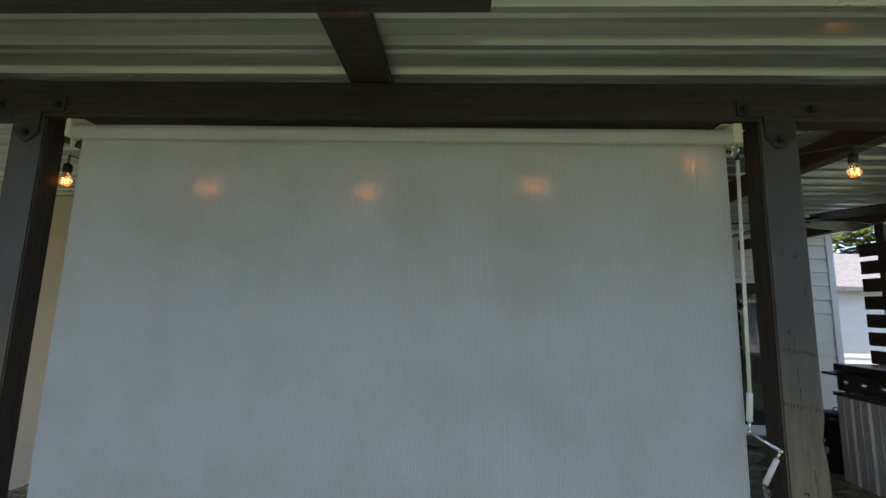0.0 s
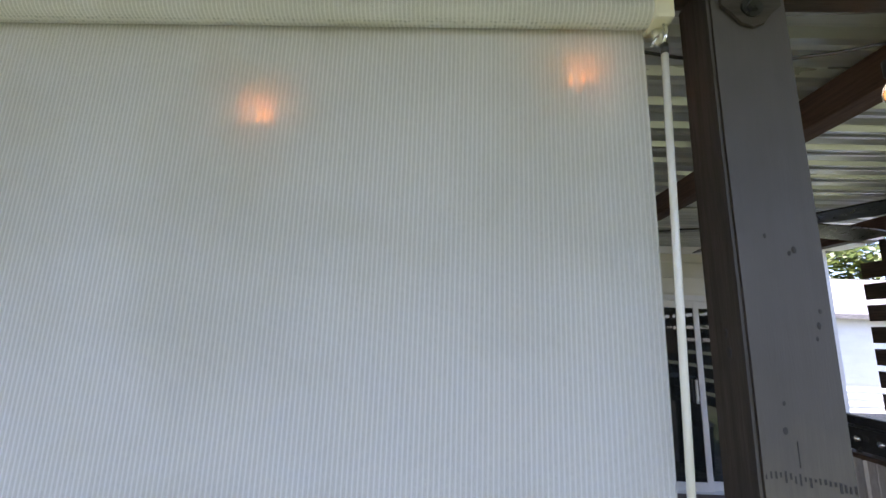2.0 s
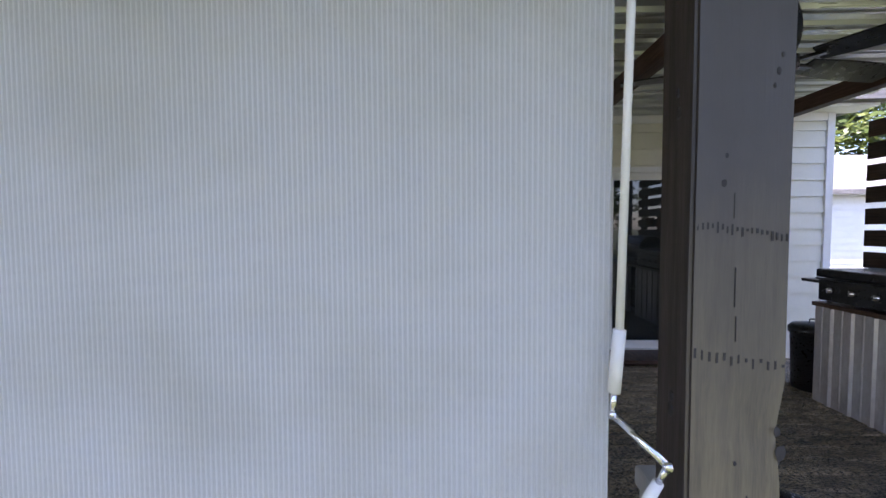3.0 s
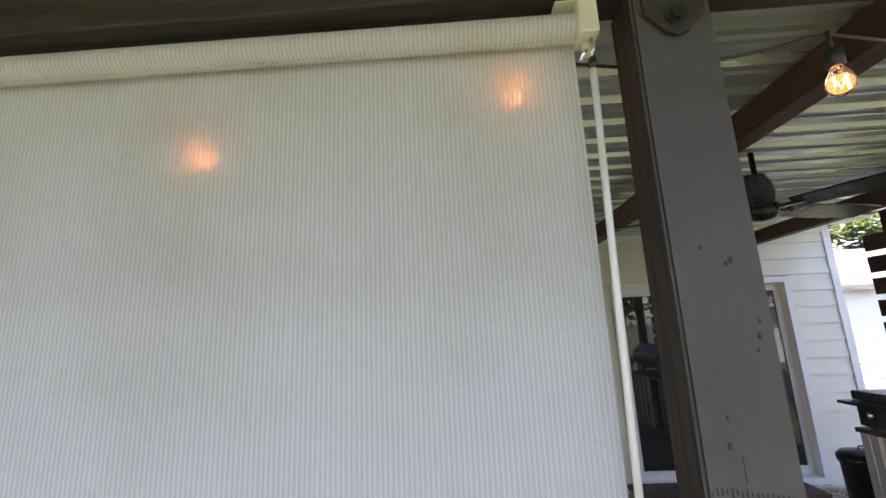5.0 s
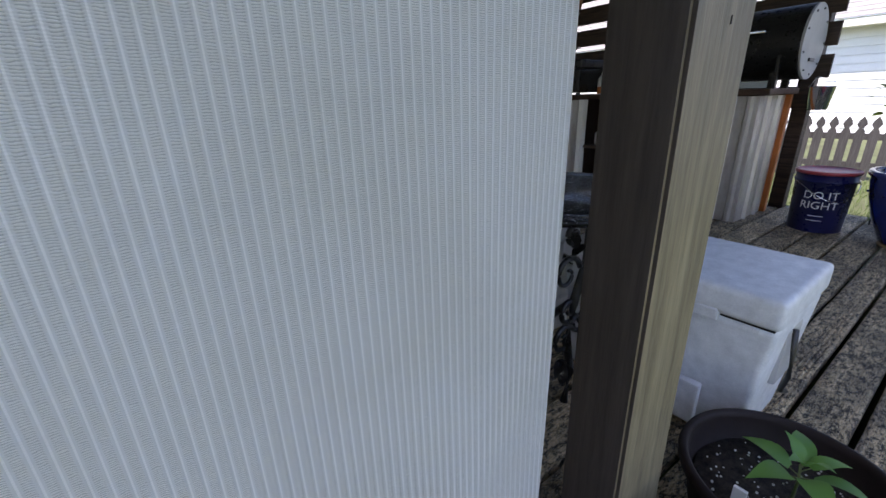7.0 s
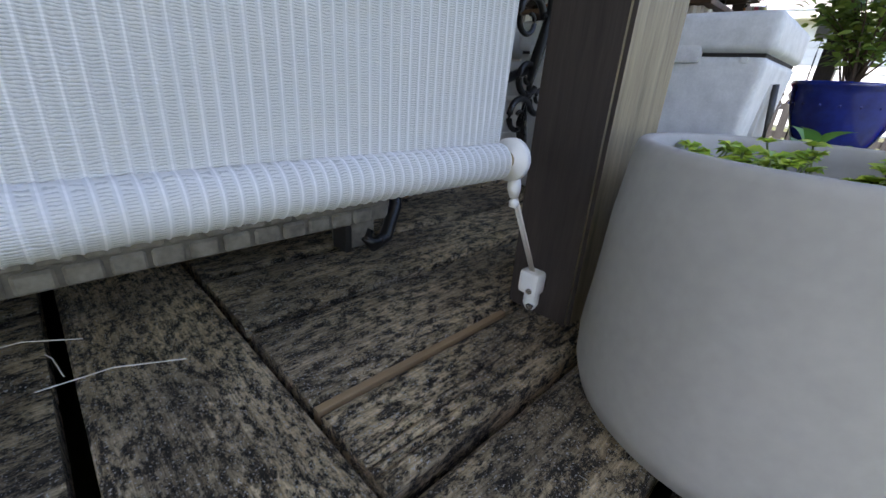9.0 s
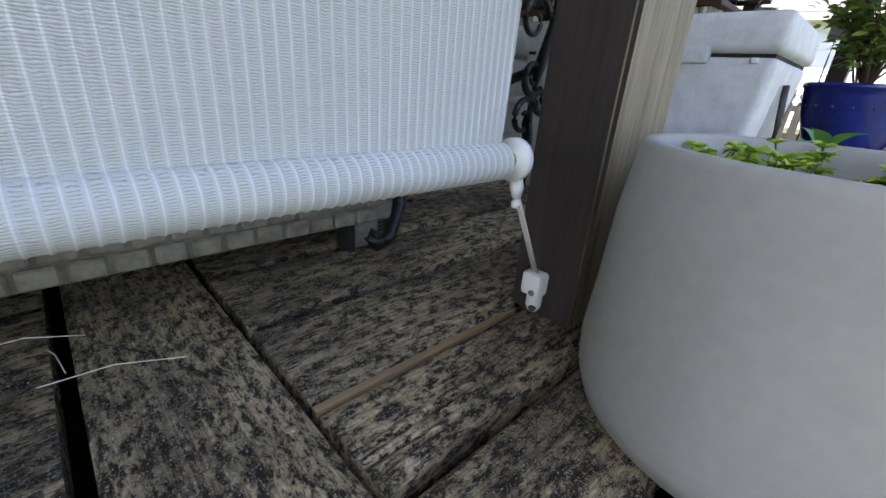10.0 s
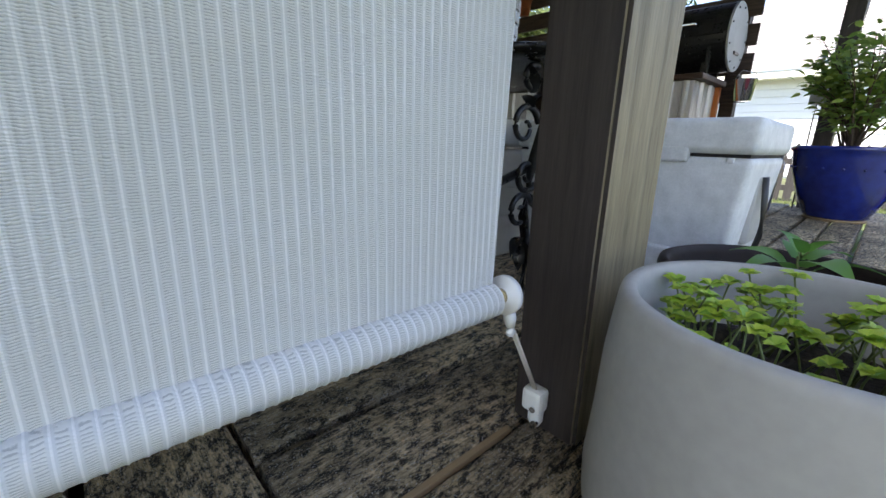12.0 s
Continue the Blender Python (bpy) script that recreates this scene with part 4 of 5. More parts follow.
for k in range(7):
    box(-0.002, 0.001, -0.118 + k * 0.036, -0.096 + k * 0.036, 0.10, 0.165, bm=bm)
part("plain_bars", bm, M_INK, pl, "dark bars")

# griddle on the far end
gr = thing("griddle", (0, 0, TOPZ), "black flat-top gas griddle with chrome knobs on the bar", "griddle")
part("body", box(BX - 0.02, BX + 0.46, 1.99, 2.76, 0.02, 0.20, 0.012), M_BLACK, gr)
part("lid", box(BX - 0.03, BX + 0.47, 1.97, 2.78, 0.205, 0.275, 0.02, 3), M_BLACK, gr, "black hinged griddle lid")
part("side_shelf", box(BX + 0.0, BX + 0.40, 2.78, 2.95, 0.15, 0.175, 0.004), M_BLACK, gr)
part("rail", rod([(BX - 0.055, 2.01, 0.20), (BX - 0.055, 2.74, 0.20)], 0.008, 10), M_BLACK, gr, "", True)
for y in (2.10, 2.28, 2.46, 2.64):
    part("knob", rod([(BX - 0.02, y, 0.11), (BX - 0.035, y, 0.11), (BX - 0.055, y, 0.11)], [0.028, 0.024, 0.02], 18), M_CHROME, gr, "chrome control knob", True)
for x in (BX + 0.03, BX + 0.41):
    for y in (2.03, 2.71):
        part("foot", rod([(x, y, 0), (x, y, 0.022)], 0.018, 12), M_BLKP, gr)

# dark bin beside the counter
tin_bin = thing("metal_bin", (BX + 0.20, 3.03, 0), "dark grey ribbed metal bin beside the bar counter", "bin")
part("body", lathe([(0.001, 0.0), (0.15, 0.0), (0.155, 0.01), (0.172, 0.50), (0.18, 0.505), (0.18, 0.52), (0.168, 0.52), (0.160, 0.49), (0.001, 0.48)], 32), M_BLACK, tin_bin, "", True)
part("lid", lathe([(0.186, 0.50), (0.188, 0.545), (0.16, 0.575), (0.05, 0.595), (0.001, 0.597)], 32), M_BLACK, tin_bin, "black domed lid", True)
part("lid_handle", rod([(-0.05, 0, 0.59), (-0.045, 0, 0.625), (0.045, 0, 0.625), (0.05, 0, 0.59)], 0.006, 8), M_BLACK, tin_bin, "", True)

# barrel smoker
sm = thing("barrel_smoker", (0, 0, TOPZ), "black barrel smoker grill on the bar counter", "smoker")
SXc, SR, Sz = 3.05, 0.215, 0.262


def half_barrel(a0, a1, r, ya, yb):
    bm = bmesh.new()
    prev = None
    pts = [(SXc + r * math.cos(a0 + (a1 - a0) * k / 24), Sz + r * math.sin(a0 + (a1 - a0) * k / 24)) for k in range(25)]
    vs = [[bm.verts.new((x, yy, z)) for x, z in pts] for yy in (ya, yb)]
    for k in range(24):
        bm.faces.new((vs[0][k], vs[0][k + 1], vs[1][k + 1], vs[1][k]))
    bm.faces.new(vs[0])
    bm.faces.new(vs[1][::-1])
    bmesh.ops.recalc_face_normals(bm, faces=bm.faces)
    return bm


part("lid", half_barrel(0.0, math.pi, SR, 0.62, 1.62), M_BLACK, sm, "black rounded lid", False)
part("tub", half_barrel(math.pi + 0.02, 2 * math.pi - 0.02, SR - 0.003, 0.625, 1.615), M_BLACK, sm)
part("end_plate", rod([(SXc, 0.618, Sz), (SXc, 0.606, Sz)], SR * 0.99, 40), M_GREY, sm, "pale steel end plate")
for k in range(9):
    a = 2 * math.pi * k / 9
    bm = rod([(SXc + 0.185 * math.cos(a), 0.607, Sz + 0.185 * math.sin(a)), (SXc + 0.185 * math.cos(a), 0.600, Sz + 0.185 * math.sin(a))], 0.006, 8)
    part("rivet", bm, M_BLACK, sm)
part("vent", box(SXc - 0.05, SXc + 0.05, 0.596, 0.606, Sz - 0.11, Sz - 0.09, 0.002), M_BLACK, sm)
part("gauge", rod([(SXc - 0.19, 1.0, Sz + 0.13), (SXc - 0.21, 1.0, Sz + 0.145)], 0.03, 24), M_CHROME, sm, "round chrome thermometer", True)
part("handle", rod([(SXc - 0.205, 0.80, Sz + 0.06), (SXc - 0.25, 0.80, Sz + 0.065), (SXc - 0.25, 1.45, Sz + 0.065), (SXc - 0.205, 1.45, Sz + 0.06)], 0.010, 10), M_CHROME, sm, "chrome lid handle", True)
part("badge", box(SXc - 0.222, SXc - 0.213, 1.05, 1.20, Sz - 0.06, Sz - 0.035, 0.002), M_GREY, sm, "plain pale badge")
for y in (0.72, 1.52):
    part("leg", box(SXc - 0.14, SXc - 0.10, y, y + 0.04, 0, Sz - 0.13, 0.003), M_BLACK, sm)
    part("leg", box(SXc + 0.10, SXc + 0.14, y, y + 0.04, 0, Sz - 0.13, 0.003), M_BLACK, sm)
part("bracket", box(SXc - 0.20, SXc - 0.165, 0.70, 0.72, 0.0, Sz - 0.07, 0.003), M_BLACK, sm)
pail = thing("drip_pail", (SXc + 0.08, 0.53, TOPZ - 0.06), "small galvanised drip pail hanging at the smoker's end", "pail")
part("body", lathe([(0.001, -0.075), (0.05, -0.075), (0.067, 0.06), (0.071, 0.062), (0.068, 0.066), (0.062, 0.058), (0.046, -0.068), (0.001, -0.068)], 28), M_CHROME, pail, "", True)
part("wire", rod([(0.0, 0.066, 0.06), (0.0, 0.05, 0.10), (0, 0.03, 0.125), (0, -0.05, 0.10), (0.0, -0.066, 0.06)], 0.002, 6), M_CHROME, pail, "", True)

# ---- slatted privacy screen ----
scr = thing("privacy_screen", (3.30, 0, 0), "dark brown horizontal slat privacy screen behind the bar", "screen")
slat_me = None
z = 0.70
while z < 2.30:
    o = part("slat", box(-0.012, 0.012, 0.55, 3.07, 0, 0.140, 0.003), M_SLAT, scr, at=(0, 0, z)) if slat_me is None else new("slat", slat_me)
    slat_me = o.data
    o.parent = scr
    o.location = (0, 0, z)
    z += 0.19
for y in (0.62, 1.75, 2.81):
    part("upright", box(0.014, 0.10, y, y + 0.09, -0.30, 2.55, 0.004), M_SLAT, scr, "dark upright post")
# things hung on the screen
art = thing("metal_sun_art", (3.275, 1.62, 1.60), "rusty sheet metal rising sun wall art on the screen", "wall art")
bm = bmesh.new()
c0 = bm.verts.new((0, 0, -0.06))
pts = [(-0.30, -0.20), (-0.30, 0.0)]
for k in range(13):
    a = math.pi * k / 12
    r = 0.30 if k % 2 == 0 else 0.13
    pts.append((-math.cos(a) * r, 0.05 + math.sin(a) * r))
pts += [(0.30, 0.0), (0.30, -0.20)]
vs = [bm.verts.new((0, y, z)) for y, z in pts]
for a, b in zip(vs, vs[1:]):
    bm.faces.new((c0, a, b))
bm.faces.new((c0, vs[-1], vs[0]))
r = bmesh.ops.extrude_face_region(bm, geom=bm.faces[:])
for v in r["geom"]:
    if isinstance(v, bmesh.types.BMVert):
        v.co.x -= 0.006
bmesh.ops.recalc_face_normals(bm, faces=bm.faces)
part("sheet", bm, M_RUST, art)
star = thing("metal_star", (3.272, 1.70, 2.02), "small rusty metal star ornament on the screen", "wall art")
bm = bmesh.new()
vs = [bm.verts.new((0, math.sin(2 * math.pi * k / 10) * (0.10 if k % 2 == 0 else 0.04), math.cos(2 * math.pi * k / 10) * (0.10 if k % 2 == 0 else 0.04))) for k in range(10)]
tip, back = bm.verts.new((-0.03, 0, 0)), bm.verts.new((0.012, 0, 0))
for k in range(10):
    bm.faces.new((vs[k], vs[(k + 1) % 10], tip))
    bm.faces.new((vs[(k + 1) % 10], vs[k], back))
part("points", bm, M_DRY, star)
cac = thing("cactus_ornament", (3.25, 2.55, 1.60), "painted clay pot with cactus hung on the screen", "ornament")
part("pot", lathe([(0.001, 0), (0.055, 0), (0.075, 0.13), (0.082, 0.132), (0.082, 0.155), (0.07, 0.155), (0.001, 0.145)], 24), M_TERRA, cac, "painted terracotta pot", True)
part("stem", rod([(0, 0, 0.145), (0, 0, 0.25), (0, 0, 0.36), (0, 0, 0.385)], [0.03, 0.035, 0.03, 0.012], 12), M_TERRA, cac, "", True)
for s in (-1, 1):
    part("arm", rod([(0, 0, 0.24), (0, s * 0.07, 0.25), (0, s * 0.075, 0.33)], [0.02, 0.02, 0.014], 10), M_TERRA, cac, "", True)
pot2 = thing("painted_pot", (3.25, 1.12, 1.50), "orange painted clay pot on the slat screen", "pot")
part("shell", lathe([(0.001, 0), (0.05, 0), (0.075, 0.11), (0.08, 0.112), (0.08, 0.13), (0.07, 0.13), (0.001, 0.12)], 24), M_TERRA, pot2, "", True)

# ---- sunlit neighbouring wall past the left post ----
wing = thing("cream_house", (0, 0, 0), "cream painted neighbouring house wall in the sun", "house")
part("wall", box(-11, -4.81, 2.5, 2.7, -0.5, 3.12), M_PEACH, wing)
# unseen wall added to close the bright gap showing through the cloth
part("side_wall", box(-4.99, -4.81, 2.7, 4.3, -0.5, 3.12), M_PEACH, wing)
part("eave", box(-11.2, -4.8, 2.44, 2.7, 3.12, 3.27, 0.02), M_GREY, wing, "grey eave")
part("roof", box(-11.2, -5.25, 2.46, 8, 3.27, 3.5, 0.02), M_SHIN, wing, "grey shingle roof")

# ---- house wall, sliding door, soffit ----
HY = 4.0
house = thing("house_wall", (0, 0, 0), "cream vinyl lap siding wall of the house", "wall", kind="structure")
DX0, DX1, DZ0, DZ1 = 1.40, 3.22, 0.07, 2.06
part("sheathing", box(-4.8, DX0 - 0.06, HY + 0.03, HY + 0.15, -0.3, 2.75), M_SIDE, house)
part("sheathing", box(DX1 + 0.06, 3.82, HY + 0.03, HY + 0.15, -0.3, 2.75), M_SIDE, house)
part("sheathing", box(DX0 - 0.06, DX1 + 0.06, HY + 0.03, HY + 0.15, DZ1 + 0.06, 2.75), M_SIDE, house)


def lap(length):
    """One siding course along x: leaning face, thick lower lip."""
    bm = bmesh.new()
    a = [bm.verts.new((0, y, z)) for y, z in ((0.0, 0.0), (0.018, 0.178), (0.03, 0.178), (0.03, 0.0))]
    b = [bm.verts.new((length, v.co.y, v.co.z)) for v in a]
    for k in range(4):
        bm.faces.new((a[k], a[(k + 1) % 4], b[(k + 1) % 4], b[k]))
    bm.faces.new(a[::-1])
    bm.faces.new(b)
    bmesh.ops.recalc_face_normals(bm, faces=bm.faces)
    return bm


laps = {}
for i in range(16):
    z = -0.2 + i * 0.18
    spans = [(-4.8, 3.76)] if z > DZ1 + 0.05 or z + 0.18 < DZ0 - 0.05 else [(-4.8, DX0 - 0.07), (DX1 + 0.07, 3.76)]
    for a, b in spans:
        key = round(b - a, 3)
        if key not in laps:
            o = part("siding_board", lap(b - a), M_SIDE, house)
            laps[key] = o.data
        else:
            o = new("siding_board", laps[key])
            o.parent = house
        o.location = (a, HY, z)
part("corner_trim", box(3.75, 3.83, HY - 0.012, HY + 0.16, -0.3, 2.74, 0.004), M_TRIM, house, "white corner trim")
part("side_sheathing", box(3.70, 3.82, HY + 0.16, HY + 7, -0.3, 2.75), M_SIDE, house)
part("soffit", box(-4.8, 4.06, HY - 0.25, HY + 0.05, 2.69, 2.72, 0.003), M_TRIM, house, "white soffit")
part("frieze", box(-4.8, 3.74, HY - 0.02, HY + 0.02, 2.60, 2.69, 0.004), M_TRIM, house, "white frieze board")
part("house_roof", box(-5.2, 4.16, HY - 0.35, HY + 7, 2.73, 2.85), M_SHIN, house)
door = thing("door_1", (0, 0, 0), "white framed sliding glass patio door, closed", "sliding door", kind="structure")
for x0, x1, z0, z1 in ((DX0 - 0.06, DX0, DZ0 - 0.06, DZ1 + 0.06), (DX1, DX1 + 0.06, DZ0 - 0.06, DZ1 + 0.06), (DX0, DX1, DZ1, DZ1 + 0.06), (DX0, DX1, DZ0 - 0.06, DZ0)):
    part("frame", box(x0, x1, HY - 0.02, HY + 0.12, z0, z1, 0.004), M_TRIM, door, "white door frame")
xm = (DX0 + DX1) / 2
for a, b, yy in ((DX0 + 0.002, xm + 0.04, HY + 0.03), (xm - 0.03, DX1 - 0.002, HY + 0.075)):
    sash = part("sash", box(a, a + 0.06, yy, yy + 0.035, DZ0 + 0.002, DZ1 - 0.002, 0.004), M_TRIM, door, "white sash")
    part("stile", box(b - 0.06, b, yy, yy + 0.035, DZ0 + 0.002, DZ1 - 0.002, 0.004), M_TRIM, sash)
    part("rail", box(a + 0.06, b - 0.06, yy, yy + 0.035, DZ0 + 0.002, DZ0 + 0.09, 0.004), M_TRIM, sash)
    part("rail", box(a + 0.06, b - 0.06, yy, yy + 0.035, DZ1 - 0.08, DZ1 - 0.002, 0.004), M_TRIM, sash)
    part("pane", box(a + 0.06, b - 0.06, yy + 0.012, yy + 0.02, DZ0 + 0.09, DZ1 - 0.08), M_PANE, sash, "dark reflecting glass")
part("handle", box(xm - 0.075, xm - 0.055, HY - 0.004, HY + 0.026, 0.95, 1.2, 0.006), M_TRIM, door)
step = thing("door_step", (0, 0, 0), "brown wooden step below the patio door", "step")
part("tread", box(1.25, 2.95, HY - 0.42, HY - 0.03, 0.03, 0.07, 0.004), M_TOP, step)
for x in (1.28, 2.05, 2.86):
    part("riser", box(x, x + 0.05, HY - 0.38, HY - 0.05, 0.0, 0.03, 0.002), M_TOP, step)

# ---- ceiling fan ----
fan = thing("ceiling_fan", (1.27, 1.44, 2.24), "black ceiling fan with broad blades at rest", "ceiling fan")
part("motor", lathe([(0.001, -0.06), (0.05, -0.05), (0.072, -0.03), (0.075, 0.025), (0.045, 0.04), (0.014, 0.045), (0.014, 0.345), (0.001, 0.345)], 28), M_BLACK, fan, "", True)
for k in range(5):
    a = 2 * math.pi * k / 5 + 0.25
    bm = bmesh.new()
    rows = []
    for i in range(9):
        f = i / 8
        w = 0.055 + 0.03 * math.sin(f * 2.6)
        r = 0.14 + 0.58 * f
        rows.append([bm.verts.new((r, -w, 0.012)), bm.verts.new((r, w, -0.012))])
    for p, q in zip(rows, rows[1:]):
        bm.faces.new((p[0], p[1], q[1], q[0]))
    rr = bmesh.ops.extrude_face_region(bm, geom=bm.faces[:])
    for v in rr["geom"]:
        if isinstance(v, bmesh.types.BMVert):
            v.co.z += 0.008
    bmesh.ops.recalc_face_normals(bm, faces=bm.faces)
    o = part("blade", bm, M_BLACK, fan, "black fan blade")
    o.rotation_euler = (0, 0, a)
    part("blade_arm", box(0.08, 0.18, -0.02, 0.02, -0.008, 0.008, 0.003), M_BLACK, o)

# ---- wicker sofa, bench, boxes behind the shade ----
sofa = thing("wicker_sofa", (0, 0, 0), "grey-brown woven wicker sofa base on the deck", "sofa")
part("base", box(-1.90, 0.0, 0.292, 0.95, 0.045, 0.30, 0.006), M_WICK, sofa)
bm = bmesh.new()
for row in range(7):
    zz = 0.048 + row * 0.026
    for k in range(48):
        x = -1.895 + k * 0.0396 + (0.0198 if row % 2 else 0)
        if x + 0.034 < 0.0:
            box(x, x + 0.034, 0.2855, 0.2935, zz, zz + 0.023, 0.003, 1, bm=bm)
tagged(part("weave", bm, M_WICK, sofa, "flat woven wicker strands"), kind="stuff")
for x in (-0.045, -1.88):
    part("leg", box(x - 0.03, x + 0.02, 0.30, 0.36, 0.0, 0.06, 0.004), M_WICK, sofa, "short woven leg")
part("leg_pad", box(-0.09, -0.078, 0.288, 0.33, 0.0, 0.046, 0.003), M_BLKP, sofa)
part("seat", box(-1.88, -0.02, 0.30, 0.94, 0.302, 0.42, 0.03, 3), M_STOR, sofa, "grey seat cushion", True)

bench = thing("iron_table", (0, 0, 0), "black round cast iron patio table with scrolled legs", "table")
TC = (0.55, 0.48)
part("tabletop", lathe([(0.001, 0.535), (0.30, 0.535), (0.325, 0.540), (0.333, 0.548), (0.331, 0.556), (0.322, 0.559), (0.300, 0.553), (0.285, 0.553), (0.280, 0.550), (0.24, 0.550), (0.236, 0.553), (0.001, 0.553)], 56), M_TABLE, bench, "ringed black metal top with pale specks", True).location = (*TC, 0)


def spiral(cx, cz, r0, turns, a0, y, n=26, sx=1.0):
    return [(cx + sx * (r0 * (1 - 0.8 * k / n)) * math.cos(a0 + turns * 2 * math.pi * k / n), y, cz + (r0 * (1 - 0.8 * k / n)) * math.sin(a0 + turns * 2 * math.pi * k / n)) for k in range(n + 1)]


BYp = 0.30
end = part("end_frame", rod([(0.385, BYp, 0.0), (0.40, BYp, 0.10), (0.375, BYp, 0.20), (0.39, BYp, 0.31), (0.43, BYp, 0.42), (0.43, BYp, 0.50), (0.45, BYp, 0.538)], [0.012, 0.011, 0.012, 0.012, 0.011, 0.010, 0.008], 10), M_BLACK, bench, "black scrolled cast iron end", True)
for args in ((0.36, 0.21, 0.045, 1.3, 0.4), (0.375, 0.295, 0.04, -1.4, -0.6), (0.355, 0.40, 0.05, 1.2, 0.2), (0.37, 0.50, 0.03, 1.4, 1.0), (0.43, 0.25, 0.04, 1.3, 2.6)):
    part("scroll", rod(spiral(*args, BYp), [0.008 - 0.004 * k / 26 for k in range(27)], 8), M_BLACK, end, "", True)
bm = bmesh.new()
for a, z in ((0.5, 0.45), (1.9, 0.47), (2.6, 0.44), (3.6, 0.15), (4.4, 0.13), (5.3, 0.14)):
    leaf(bm, (0.365, BYp - 0.006, z), (math.cos(a), -0.15, math.sin(a)), 0.06, 0.03, 0.3, 0.3, 6)
part("iron_leaves", bm, M_BLACK, end, "cast iron leaves", True)
part("front_leg", rod([(0.06, 0.36, 0.19), (0.045, 0.33, 0.12), (0.02, 0.30, 0.06), (-0.02, 0.275, 0.018), (-0.05, 0.268, 0.014), (-0.062, 0.27, 0.028), (-0.052, 0.272, 0.038)], [0.010, 0.011, 0.012, 0.012, 0.012, 0.010, 0.007], 12), M_BLACK, bench, "curled black iron leg", True)
part("rail", rod([(0.06, 0.36, 0.19), (0.39, 0.31, 0.31)], 0.010, 10), M_BLACK, bench, "", True)

stor = thing("storage_box", (0, 0, 0), "light grey plastic storage box on the deck", "storage box")
part("body", box(0.44, 0.74, 0.56, 1.05, 0.0, 0.345, 0.014, 3), M_STOR, stor)
part("lid", box(0.425, 0.755, 0.545, 1.065, 0.352, 0.44, 0.018, 3), M_STOR, stor, "grey lid")
part("ledge", box(0.46, 0.72, 0.552, 0.57, 0.10, 0.135, 0.006), M_STOR, stor)
part("ledge", box(0.46, 0.72, 0.552, 0.57, 0.225, 0.245, 0.006), M_STOR, stor)

ppot = thing("patterned_pot", (0.51, 0.60, 0.554), "black pot with white dashed pattern on the iron table", "pot")
part("shell", lathe([(0.001, 0), (0.085, 0), (0.10, 0.02), (0.115, 0.20), (0.12, 0.205), (0.12, 0.225), (0.108, 0.225), (0.105, 0.19), (0.001, 0.185)], 40), M_BLKP, ppot, "", True)
bm = bmesh.new()
for row in range(5):
    for k in range(44):
        a = 2 * math.pi * k / 44
        zz = 0.03 + row * 0.031
        rr = 0.1015 + 0.014 * zz / 0.2
        m = Matrix.Translation((rr * math.cos(a), rr * math.sin(a), zz + 0.013)) @ Matrix.Rotation(a, 4, "Z") @ Matrix.Diagonal((0.004, 0.006, 0.025, 1))
        bmesh.ops.create_cube(bm, size=1.0, matrix=m)
tagged(part("white_dashes", bm, M_PAINT, ppot, "painted white dashes"), kind="stuff")
shrub("rubber_plant", (0.51, 0.60, 0.74), 0.30, 0.16, 7, 5, 0.13, M_RUBBER, "broad leaved variegated rubber plant in the patterned pot", 11)
# dry leaf and straws on the deck
dl = thing("dry_leaf", (0.205, 0.462, 0.010), "curled dry brown leaf lying on the deck", "leaf")
bm = bmesh.new()
leaf(bm, (-0.025, 0, 0.002), (1, 0.2, 0.15), 0.055, 0.032, 0.3, 0.5, 6)
part("blade", bm, M_DRY, dl, "", True)
for k, (a, b) in enumerate((((-0.47, 0.18), (-0.36, 0.15)), ((-0.52, 0.28), (-0.43, 0.25)), ((-0.46, 0.24), (-0.45, 0.19)))):
    st = thing("straw", (0, 0, 0), "thin pale straw of dry grass on the deck", "straw", "straws")
    part("blade", rod([(a[0], a[1], 0.003), ((a[0] + b[0]) / 2, (a[1] + b[1]) / 2 + 0.008, 0.006), (b[0], b[1], 0.003)], 0.0007, 5), M_CORD, st)
fly = thing("dead_insect", (0.008 - 0.118, -0.251 + 0.045, 0.222), "tiny dark insect on the planter's inner wall", "insect")
bm = bmesh.new()
bmesh.ops.create_icosphere(bm, subdivisions=1, radius=0.0022, matrix=Matrix.Diagonal((1, 2, 1, 1)))
part("body", bm, M_INK, fly)

# ---- outlet box on the far post, hose reel shadowed cable ----
ob = thing("outlet_box", (3.18, 0.165, 0.66), "grey weatherproof outlet box on the far post", "outlet box")
part("housing", box(-0.05, 0.038, -0.065, 0.01, 0, 0.13, 0.008), M_GREY, ob)
part("cover", box(-0.056, -0.05, -0.06, 0.005, 0.005, 0.125, 0.003), M_GREY, ob)
part("lead", rod([(-0.02, -0.03, 0.0), (-0.03, -0.03, -0.10), (-0.015, -0.03, -0.30), (0.01, -0.03, -0.66)], 0.004, 8), M_BLKP, ob, "", True)
barrel = thing("wood_barrel_planter", (3.25, -0.75, -0.30), "brown wooden half barrel planter standing on the lawn", "planter")
part("staves", lathe([(0.001, 0), (0.22, 0), (0.27, 0.20), (0.255, 0.40), (0.235, 0.40), (0.235, 0.34), (0.001, 0.33)], 28, 0.01), M_RAFT, barrel, "", False)
for z, r in ((0.08, 0.243), (0.31, 0.268)):
    part("hoop", lathe([(r, z), (r + 0.006, z), (r + 0.006, z + 0.03), (r, z + 0.03)], 32), M_BLACK, barrel, "dark iron hoop")

